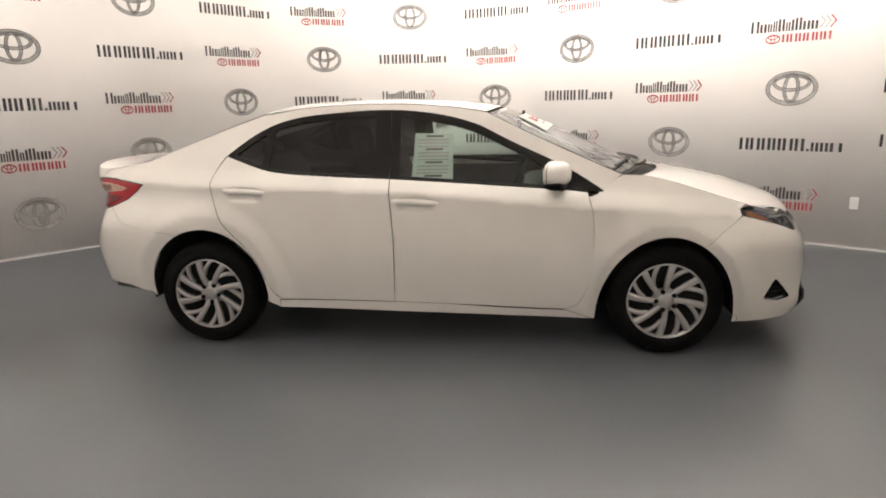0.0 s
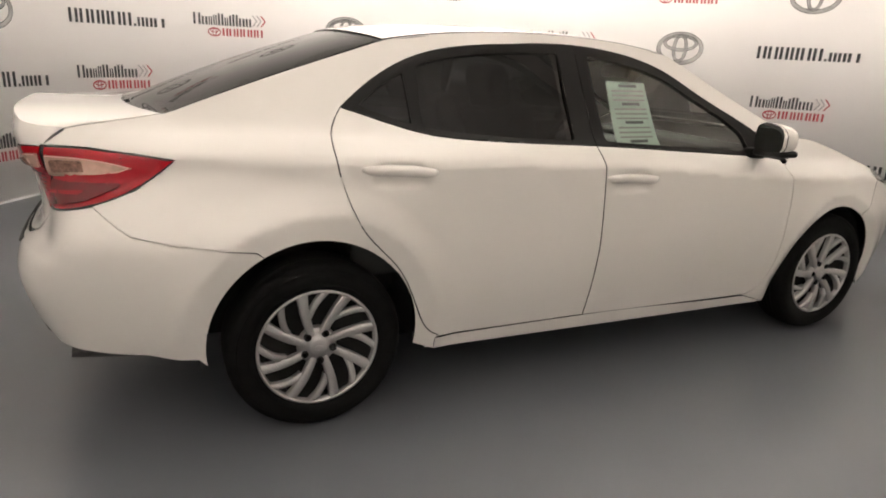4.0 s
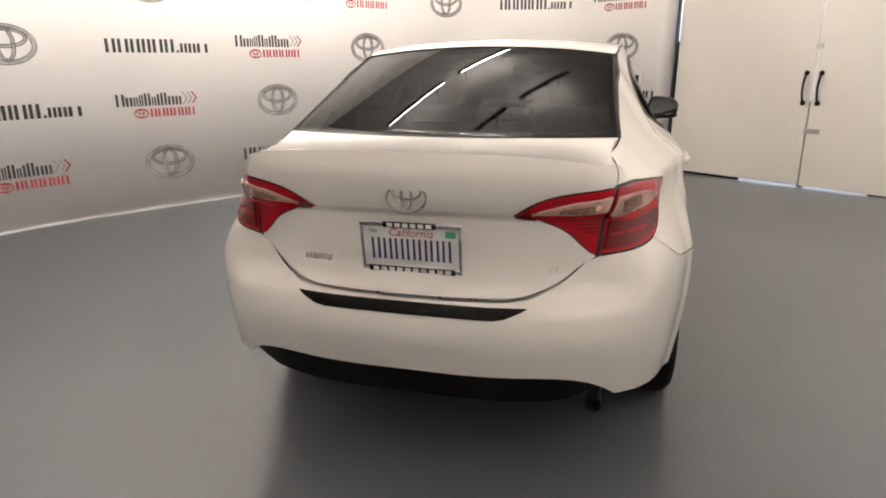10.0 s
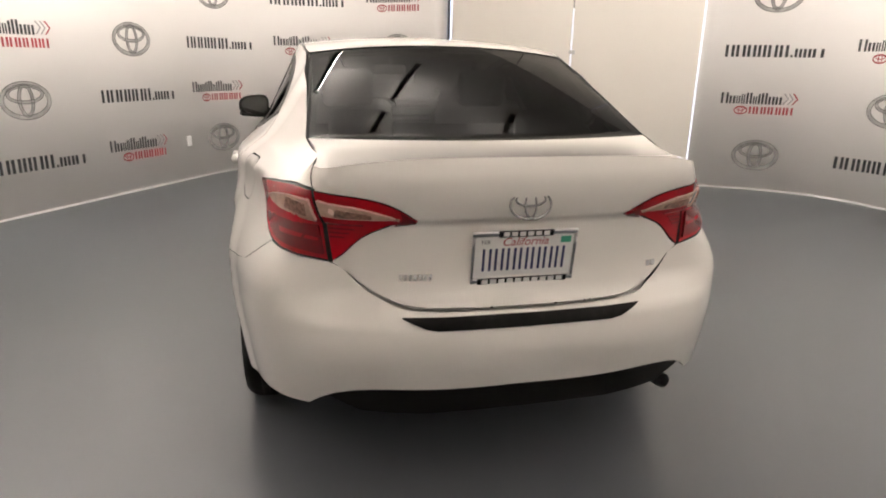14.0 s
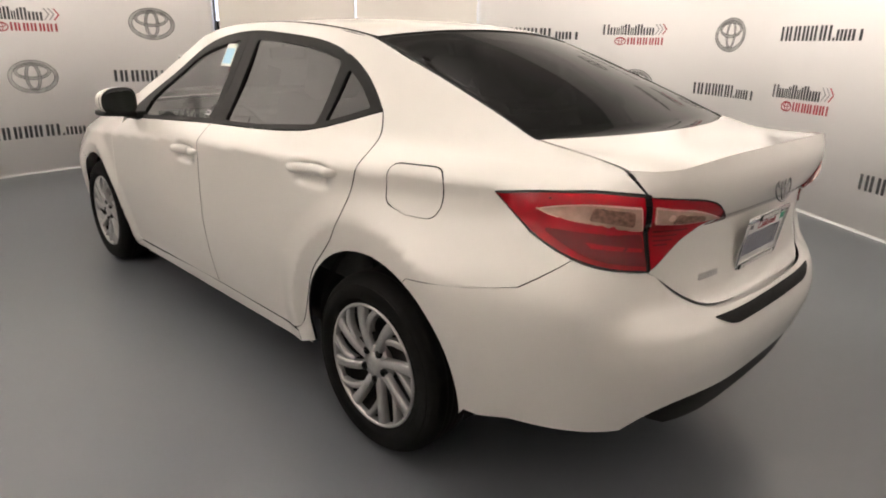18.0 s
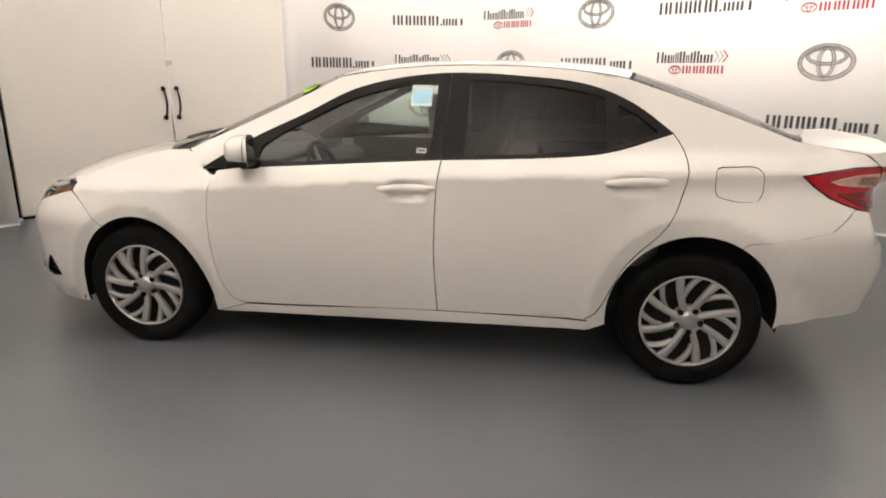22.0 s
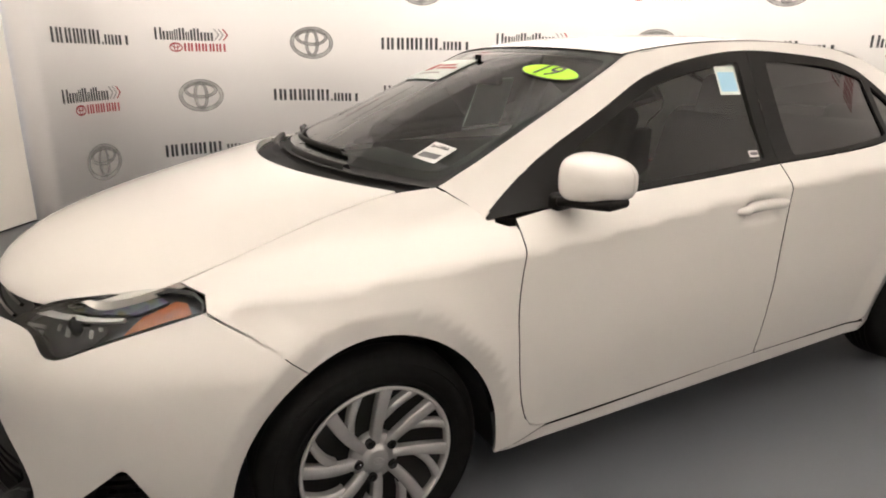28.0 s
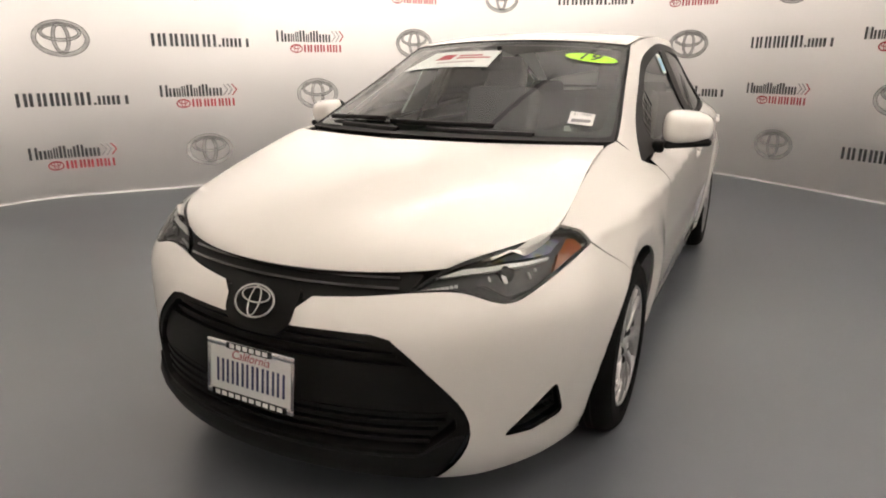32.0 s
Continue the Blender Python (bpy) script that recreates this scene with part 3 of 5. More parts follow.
body_parts = {}
for mirror in (False, True):
    def panel(name, outline, material, parent=sedan, **more):
        return sheet(name, outline, wrap, material, parent, mirror=mirror, **more)

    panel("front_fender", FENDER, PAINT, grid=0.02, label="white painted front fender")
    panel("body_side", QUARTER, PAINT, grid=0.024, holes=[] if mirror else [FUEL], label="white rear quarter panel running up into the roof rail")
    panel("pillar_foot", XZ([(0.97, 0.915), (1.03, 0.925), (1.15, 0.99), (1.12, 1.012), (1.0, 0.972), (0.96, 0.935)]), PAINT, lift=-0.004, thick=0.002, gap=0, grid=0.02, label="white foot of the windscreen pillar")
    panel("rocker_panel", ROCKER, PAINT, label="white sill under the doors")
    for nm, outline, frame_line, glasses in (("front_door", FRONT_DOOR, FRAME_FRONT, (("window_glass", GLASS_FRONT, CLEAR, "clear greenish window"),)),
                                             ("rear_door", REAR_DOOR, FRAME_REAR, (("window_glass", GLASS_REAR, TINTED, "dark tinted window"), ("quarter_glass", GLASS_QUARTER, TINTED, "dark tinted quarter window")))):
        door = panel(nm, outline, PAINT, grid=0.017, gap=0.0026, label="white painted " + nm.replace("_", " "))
        panel("window_frame", rounded(frame_line, 0.006), TRIM_GAPSHADE, door, holes=[g[1] for g in glasses], gap=0.0015, lift=0.001, thick=0.02, label="black window frame")
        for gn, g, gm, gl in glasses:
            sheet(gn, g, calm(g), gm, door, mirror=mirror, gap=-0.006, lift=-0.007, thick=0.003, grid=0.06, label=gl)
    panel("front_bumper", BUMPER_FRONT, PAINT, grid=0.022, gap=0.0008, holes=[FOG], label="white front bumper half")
    panel("fog_recess", FOG, PLASTIC, gap=-0.006, lift=-0.035, thick=0.03, label="black corner intake")
    for z in (0.335, 0.365, 0.395):
        w = 0.9 * (0.437 - z) / 0.13
        panel("intake_slat", rounded([(1.962 - 0.045 * w, z), (1.962 + 0.16 * w, z - 0.012), (1.962 + 0.16 * w, z - 0.002), (1.962 - 0.045 * w, z + 0.010)], 0.003), TRIM_GAPSHADE, lift=-0.018, thick=0.015, gap=0.0)

    # head lamp
    LAMP = LAMP_LOWER + through_points([(2.426, 0.704), (2.324, 0.754), (2.086, 0.811), (1.91, 0.832)], 4)[1:] + [(1.829, 0.836), (1.775, 0.831), (1.75, 0.815)]
    lamp = panel("head_lamp", LAMP, HOUSING, lift=-0.035, gap=0.003, thick=0.02, label="clear head lamp with a dark housing")
    panel("lens", LAMP, LENS, lamp, lift=-0.001, gap=0.0015, thick=0.034, label="clear outer lens")
    panel("lamp_rim", shrunk(dense(LAMP, 0.03), 0.001), GLOSSBLACK, lamp, lift=-0.008, gap=0, thick=0.01, holes=[shrunk(dense(LAMP, 0.03), 0.007)], grid=0.02, label="black rim of the lamp")
    panel("amber_reflector", rounded([(1.90, 0.792), (1.822, 0.818), (1.790, 0.815), (1.778, 0.790), (1.862, 0.762), (1.990, 0.724), (1.95, 0.748)], 0.006), AMBER, lamp, lift=-0.012, thick=0.012, label="amber side reflector")
    panel("upper_reflector", rounded([(2.16, 0.787), (2.02, 0.793), (1.92, 0.797), (1.84, 0.817), (1.86, 0.826), (1.95, 0.821), (2.08, 0.803)], 0.005), PEARL, lamp, lift=-0.020, thick=0.008, bulge=-0.006, grid=0.02, label="silver upper reflector with faint tints")
    panel("light_strip", rounded([(2.335, 0.743), (2.247, 0.767), (2.099, 0.784), (1.943, 0.789), (1.948, 0.780), (2.099, 0.771), (2.221, 0.755), (2.298, 0.744)], 0.003), GUIDE, lamp, lift=-0.010, thick=0.012, grid=0.02, label="white daytime light strip")
    panel("bezel", rounded([(2.215, 0.728), (2.183, 0.732), (2.119, 0.706), (2.041, 0.722), (1.99, 0.756), (2.003, 0.775), (2.10, 0.766), (2.19, 0.752)], 0.008), STEEL, lamp, lift=-0.020, thick=0.008, bulge=-0.014, grid=0.02, label="grey reflector bowl")
    c = wrap(np.array([2.105]), np.array([0.745]))[0]
    bm = bmesh.new()
    bmesh.ops.create_uvsphere(bm, u_segments=20, v_segments=12, radius=0.028, matrix=Matrix.Translation((c[0] - 0.034, (c[1] - 0.03) * (-1 if mirror else 1), c[2])))
    part("projector_lens", bm, GLOSSBLACK, lamp, "round projector lens")
    # Silver slivers; the first paints the bright highlight on the projector lens.
    for uu, zz, w, h in ((2.118, 0.752, 0.009, 0.028), (2.165, 0.748, 0.005, 0.012), (2.035, 0.752, 0.005, 0.016), (2.010, 0.764, 0.006, 0.010)):
        panel("facet_glint", rounded([(uu - w, zz - h / 2), (uu + w * 0.4, zz - h / 2), (uu + w, zz + h / 2), (uu - w * 0.4, zz + h / 2)], 0.003), SATIN, lamp, lift=-0.014, thick=0.006, gap=0, grid=0.02)
    for k in range(8):
        for dz in (0.0, -0.011):
            panel("lens_rib", rounded([(2.268 + 0.014 * k, 0.727 + dz - 0.002 * k), (2.278 + 0.014 * k, 0.727 + dz - 0.002 * k), (2.276 + 0.014 * k, 0.733 + dz - 0.002 * k), (2.266 + 0.014 * k, 0.733 + dz - 0.002 * k)], 0.001), SATIN, lamp, lift=-0.02, thick=0.006, gap=0, grid=0.02)

    # tail lamp on the corner, and its inner part on the boot lid
    TAIL_OUT = through_points([(-1.79, 0.971), (-1.92, 0.987), (-2.061, 0.996), (-2.252, 1.001)], 4) + through_points([(-2.254, 1.0), (-2.275, 0.90), (-2.296, 0.797)], 3)[1:] + through_points([(-2.19, 0.809), (-2.048, 0.834), (-1.913, 0.883), (-1.83, 0.938)], 4)
    TAIL_IN = through_points([(-2.266, 1.0), (-2.402, 0.992), (-2.518, 0.963), (-2.585, 0.92)], 4) + through_points([(-2.50, 0.902), (-2.402, 0.862), (-2.34, 0.815), (-2.309, 0.797)], 4) + [(-2.288, 0.90)]
    tail = panel("tail_lamp", TAIL_OUT, RED, lift=0.003, gap=0.003, thick=0.03, bulge=0.010, label="red tail lamp with a clear upper band")
    BAND = rounded(through_points([(-1.915, 0.947), (-1.97, 0.960), (-2.06, 0.971), (-2.247, 0.977)], 4) + [(-2.263, 0.916), (-2.15, 0.912), (-2.04, 0.917), (-1.96, 0.931)], 0.006)
    panel("band_edge", BAND, PALEPINK, tail, lift=0.0115, thick=0.008, bulge=0.004, label="pale edge round the clear lens")
    panel("clear_band", shrunk(dense(BAND, 0.03), 0.0045), PINK, tail, lift=0.0130, thick=0.006, bulge=0.004, gap=0, label="clear pinkish upper lens")
    panel("bulb_recess", rounded([(-2.085, 0.926), (-2.235, 0.924), (-2.232, 0.966), (-2.10, 0.966)], 0.012), BULB, tail, lift=0.0172, thick=0.004, grid=0.03, label="darker bulb recess behind the lens")
    panel("lower_lens", rounded(through_points([(-1.955, 0.900), (-2.12, 0.897), (-2.262, 0.899)], 3) + through_points([(-2.286, 0.812), (-2.19, 0.822), (-2.06, 0.846), (-1.955, 0.888)], 3), 0.010), DARKRED, tail, lift=0.0125, thick=0.008, bulge=0.003, label="deep red lower lens")
    panel("lens_rib", rounded([(-2.08, 0.872), (-2.262, 0.862), (-2.264, 0.853), (-2.10, 0.858)], 0.003), RED, tail, lift=0.0158, thick=0.003, gap=0, grid=0.02)
    inner = panel("inner_tail_lamp", TAIL_IN, RED, lift=0.004, gap=0.002, thick=0.02, bulge=0.008, label="red inner tail lamp")
    INNER_BAND = rounded(through_points([(-2.279, 0.979), (-2.40, 0.969), (-2.51, 0.943)], 4) + [(-2.535, 0.930), (-2.40, 0.930), (-2.288, 0.933)], 0.005)
    panel("band_edge", INNER_BAND, PALEPINK, inner, lift=0.0110, thick=0.008, bulge=0.003, label="pale edge round the clear lens")
    panel("clear_band", shrunk(dense(INNER_BAND, 0.03), 0.004), PINK, inner, lift=0.0125, thick=0.006, bulge=0.003, gap=0, label="clear pinkish lens")
    panel("bulb_recess", rounded([(-2.335, 0.937), (-2.455, 0.936), (-2.45, 0.951), (-2.345, 0.964)], 0.008), BULB, inner, lift=0.0160, thick=0.003, grid=0.03, label="darker bulb recess behind the lens")
    panel("lens_tip", rounded([(-2.535, 0.953), (-2.582, 0.921), (-2.515, 0.909), (-2.54, 0.928)], 0.003), DARKRED, inner, lift=0.0095, thick=0.003, gap=0, grid=0.02)
    for k in range(5):
        z = 0.918 - 0.012 * k
        panel("lens_rib", [(-2.296 - 0.002 * k, z), (-2.42 + 0.016 * k, z), (-2.42 + 0.016 * k, z - 0.003), (-2.296 - 0.002 * k, z - 0.003)], DARKRED, inner, lift=0.0125, thick=0.003, gap=0, grid=0.03)
    # A black strip paints the shaded gap between outer and inner lamp.
    panel("lamp_gap_shade", rounded([(-2.252, 1.006), (-2.268, 1.006), (-2.287, 0.90), (-2.311, 0.793), (-2.295, 0.793), (-2.273, 0.90)], 0.003), GLOSSBLACK, tail, lift=0.0005, thick=0.01, gap=0.0, grid=0.02)
    panel("lamp_border", dense(shrunk(TAIL_OUT, -0.002), 0.05), GLOSSBLACK, tail, lift=0.001, gap=0, thick=0.01)
    panel("lamp_border", dense(shrunk(TAIL_IN, -0.002), 0.05), GLOSSBLACK, inner, lift=0.0015, gap=0, thick=0.01)

# the fuel flap is on the left alone
sheet("fuel_flap", FUEL, wrap, PAINT, sedan, gap=0.002, thick=0.008, grid=0.03, label="white fuel filler flap")

# nose and tail pieces that run across the middle
low = BUMPER_REAR_LOW
REAR_BUMPER = BUMPER_REAR_HALF + [(2 * U_REAR - u, z) for u, z in BUMPER_REAR_HALF[::-1][1:]] + [(2 * U_REAR - u, z) for u, z in low[::-1]] + low[1:]
sheet("rear_bumper", REAR_BUMPER, wrap, PAINT, sedan, grid=0.035, gap=0.0012, label="white rear bumper")
VALANCE_HALF = through_points([(-2.30, 0.395), (-2.37, 0.42), (-2.6, 0.425), (U_REAR, 0.423)], 3)[:-1]
VALANCE = VALANCE_HALF + [(2 * U_REAR - u, z) for u, z in VALANCE_HALF[::-1]] + [(2 * U_REAR + 2.40, 0.345), (2 * U_REAR + 2.6, 0.325), (-2.6, 0.325), (-2.40, 0.345)]
sheet("rear_valance", VALANCE, wrap, TRIM_GAPSHADE, sedan, lift=-0.006, label="black lower rear valance")
STRIP = rounded([(-2.64, 0.618), (-2.605, 0.624), (-2.535, 0.654), (-2.66, 0.652), (2 * U_REAR + 2.66, 0.652), (2 * U_REAR + 2.535, 0.654), (2 * U_REAR + 2.605, 0.624), (2 * U_REAR + 2.64, 0.618)], 0.006)
sheet("bumper_guard", STRIP, wrap, TRIM_GAPSHADE, sedan, lift=0.004, thick=0.006, gap=0, label="black bumper step guard")
LID_HALF = through_points([(-2.262, 1.001), (-2.285, 0.90), (-2.307, 0.79)], 3) + through_points([(-2.345, 0.772), (-2.42, 0.728), (-2.52, 0.686), (-2.659, 0.671), (U_REAR, 0.668)], 4)[:-1]
LID_TOP = []
for k in np.linspace(0.0, 0.999, 26):
    p = top(14.0, k)
    LID_TOP.append((float(max(tail_u(p[1], p[2]), U_REAR)), float(p[2])))
LID = LID_HALF + [(2 * U_REAR - u, z) for u, z in LID_HALF[::-1]] + [(2 * U_REAR - u, z) for u, z in LID_TOP[::-1]] + LID_TOP[1:]
boot = sheet("boot_lid", LID, wrap, PAINT, sedan, gap=0.0015, grid=0.018, label="white boot lid, its rear face")
sheet("lid_deck", [(12.12, k) for k in np.linspace(0.995, -0.995, 14)] + [(t, -0.998) for t in np.linspace(12.3, 13.8, 6)] + [(14, k) for k in np.linspace(-0.999, 0.999, 26)] + [(t, 0.998) for t in np.linspace(13.8, 12.3, 6)],
      top, PAINT, boot, gap=0.0, grid=0.06, thick=0.006, label="white top of the boot lid")
sheet("hood", [(0.03, k) for k in np.linspace(1, -1, 30)] + [(t, -0.998) for t in np.linspace(0.2, 2.9, 20)] + [(3.0 + 0.0 * k, k) for k in np.linspace(-0.985, 0.985, 30)] + [(t, 0.998) for t in np.linspace(2.9, 0.2, 20)],
      top, PAINT, sedan, gap=0.001, grid=0.06, thick=0.02, label="white hood")
sheet("roof", [(6.04, k) for k in np.linspace(0.97, -0.97, 20)] + [(t, -0.975) for t in np.linspace(6.2, 9.8, 20)] + [(9.97, k) for k in np.linspace(-0.97, 0.97, 20)] + [(t, 0.975) for t in np.linspace(9.8, 6.2, 20)],
      top, PAINT, sedan, gap=0.0, grid=0.08, thick=0.01, label="white roof")
for s in (-1, 1):
    sheet("roof_moulding", [(t, s * 0.977) for t in np.linspace(6.0, 10.0, 20)] + [(t, s * 0.997) for t in np.linspace(10.0, 6.0, 20)], top, TRIM_GAPSHADE, sedan, gap=0, lift=-0.005, thick=0.004, grid=0.1, label="black roof seam moulding")
screen = sheet("windscreen", rounded([(4.05, 0.97), (4.05, 0), (4.05, -0.97), (5, -0.975), (5.97, -0.975), (5.97, 0), (5.97, 0.975), (5, 0.975)], 0.06), top, SCREEN, sedan, gap=0, lift=-0.004, thick=0.004, grid=0.12, label="clear windscreen")
sheet("screen_border", rounded([(3.98, 0.99), (3.98, 0), (3.98, -0.99), (5, -0.99), (6.02, -0.985), (6.02, 0), (6.02, 0.985), (5, 0.99)], 0.05), top, VOID, screen, gap=0, lift=-0.006, thick=0.003, grid=0.12,
      holes=[rounded([(4.14, 0.92), (4.14, 0), (4.14, -0.92), (5, -0.945), (5.90, -0.945), (5.90, 0), (5.90, 0.945), (5, 0.945)], 0.10)], label="black painted border of the windscreen")
back = sheet("rear_window", rounded([(10.03, 0.965), (10.03, 0), (10.03, -0.965), (11, -0.97), (12.05, -0.985), (12.08, 0), (12.05, 0.985), (11, 0.97)], 0.05), top, REARGLASS, sedan, gap=0, lift=-0.004, thick=0.004, grid=0.12, label="dark tinted rear window")
sheet("rear_border", rounded([(9.99, 0.985), (9.99, 0), (9.99, -0.985), (11, -0.99), (12.09, -0.995), (12.12, 0), (12.09, 0.995), (11, 0.99)], 0.04), top, VOID, back, gap=0, lift=-0.006, thick=0.003, grid=0.12,
      holes=[rounded([(10.1, 0.93), (10.1, 0), (10.1, -0.93), (11, -0.94), (11.95, -0.95), (11.98, 0), (11.95, 0.95), (11, 0.94)], 0.06)], label="black painted border of the rear window")
sheet("cowl", [(3.0, k) for k in np.linspace(0.99, -0.99, 20)] + [(4.06, k) for k in np.linspace(-0.985, 0.985, 20)], top, VOID, sedan, gap=0, lift=-0.026, thick=0.01, grid=0.08, label="black cowl panel below the windscreen")

# grilles
grille = sheet("lower_grille", both_ends([(2.33, 0.178), (2.236, 0.345), (2.245, 0.385), (2.317, 0.478), (2.41, 0.563), (2.455, 0.598), (2.6, 0.609), (2.76, 0.612)], U_FRONT), wrap, VOID, sedan, lift=-0.05, gap=-0.01, thick=0.02, label="black lower grille")
sheet("grille_surround", both_ends([(2.322, 0.176), (2.233, 0.345), (2.243, 0.387), (2.315, 0.480), (2.408, 0.565), (2.453, 0.60), (2.6, 0.611), (2.76, 0.614)], U_FRONT), wrap, TRIM_GAPSHADE, grille, lift=-0.006, gap=0, thick=0.05, holes=[
    rounded(both_ends([(2.36, 0.285), (2.27, 0.35), (2.275, 0.38), (2.335, 0.465), (2.43, 0.552), (2.475, 0.585), (2.6, 0.596), (2.74, 0.598)], U_FRONT), 0.012)], label="black plastic grille surround and chin")
sheet("chin_lip", rounded(both_ends([(2.35, 0.185), (2.25, 0.33), (2.29, 0.325), (2.38, 0.272), (2.6, 0.268)], U_FRONT), 0.01), wrap, PLASTIC, grille, lift=0.004, gap=0, thick=0.02, bulge=0.012, label="dark grey chin lip")
sheet("grille_panel", rounded(both_ends([(2.285, 0.395), (2.345, 0.475), (2.40, 0.522), (2.6, 0.527)], U_FRONT), 0.01), wrap, TRIM_GAPSHADE, grille, lift=-0.02, gap=0, thick=0.02, label="flat black middle panel")
for z, w in ((0.303, 2.345), (0.330, 2.32), (0.357, 2.30), (0.380, 2.295), (0.545, 2.44), (0.572, 2.47)):
    sheet("grille_slat", [(w, z), (2 * U_FRONT - w, z), (2 * U_FRONT - w, z + 0.011), (w, z + 0.011)], wrap, TRIM_GAPSHADE, grille, lift=-0.022, gap=0, thick=0.02, grid=0.06, label="black grille slat")
upper = sheet("upper_grille", [(2.42, 0.70), (2.37, 0.748), (2.5, 0.772), (2.7, 0.775), (U_FRONT, 0.775)] + [(2 * U_FRONT - u, z) for u, z in ((2.7, 0.775), (2.5, 0.772), (2.37, 0.748), (2.42, 0.70), (2.549, 0.687), (2.70, 0.676))] + [(2.70, 0.676), (2.549, 0.687)],
              wrap, TRIM_GAPSHADE, sedan, lift=-0.012, gap=0, thick=0.02, label="narrow black upper grille")
for z0, z1 in ((0.712, 0.718), (0.735, 0.741)):
    sheet("grille_slat", [(2.44, z0), (2 * U_FRONT - 2.44, z0), (2 * U_FRONT - 2.44, z1), (2.44, z1)], wrap, GLOSSBLACK, upper, lift=-0.002, gap=0, thick=0.01, grid=0.06, label="gloss black slat")
badge_back = sheet("emblem_mount", rounded(both_ends([(2.735, 0.695), (2.748, 0.61), (2.795, 0.572)], U_FRONT), 0.02), wrap, TRIM_GAPSHADE, sedan, lift=0.003, gap=0, thick=0.03, bulge=0.01, label="black emblem mount")


def emblem(name, centre, right, up, size, material, parent, tilt_label):
    """A plain oval badge: a ring with two crossing oval rings in it."""
    right, up = Vector(right).normalized(), Vector(up).normalized()
    out = right.cross(up)
    bm = bmesh.new()

    def ring(cx, cy, rx, ry, w, n=40):
        m = 8
        loops = []
        for i in range(n):
            a = 2 * math.pi * i / n
            mid = Vector(centre) + right * (cx + rx * math.cos(a)) + up * (cy + ry * math.sin(a))
            dirn = (right * (math.cos(a) * ry) + up * (math.sin(a) * rx)).normalized()
            loops.append([bm.verts.new(mid + dirn * (w * math.cos(b)) + out * (w * 0.7 * math.sin(b))) for b in (2 * math.pi * j / m for j in range(m))])
        for i in range(n):
            p, q = loops[i], loops[(i + 1) % n]
            for j in range(m):
                bm.faces.new((p[j], q[j], q[(j + 1) % m], p[(j + 1) % m]))

    ring(0, 0, size, size * 0.68, size * 0.062)
    ring(0, 0, size * 0.27, size * 0.62, size * 0.052)
    ring(0, size * 0.25, size * 0.72, size * 0.31, size * 0.052)
    bmesh.ops.recalc_face_normals(bm, faces=bm.faces)
    return part(name, bm, material, parent, tilt_label)


def on_body(u, z, lift=0.0):
    p, n = wrap(np.array([u]), np.array([z]))[0], normals_of(wrap, np.array([u]), np.array([z]))[0]
    if n[0] * p[0] < 0:
        n = -n
    return p + n * lift, n


p, n = on_body(U_FRONT, 0.648, 0.02)
emblem("front_emblem", p, (0, 1, 0), Vector((n[2] * -1, 0, n[0])), 0.068, BADGE, sedan, "oval chrome badge on the nose")
p, n = on_body(U_REAR, 0.968, 0.006)
emblem("rear_emblem", p, (0, -1, 0), Vector((0.1, 0, 1)), 0.060, BADGE, sedan, "oval chrome badge on the boot lid")


def lettering(name, words, size, x, y, material, parent, shear=0.0):
    """Printed words on a plate, as thin raised letters."""
    curve = bpy.data.curves.new(name, "FONT")
    curve.body, curve.size, curve.align_x, curve.align_y, curve.extrude, curve.shear = words, size, "CENTER", "CENTER", 0.0004, shear
    curve.materials.append(material)
    ob = new(name, curve)
    ob.parent = parent
    ob.matrix_local = Matrix.Translation((x, y, 0.0034))
    return ob


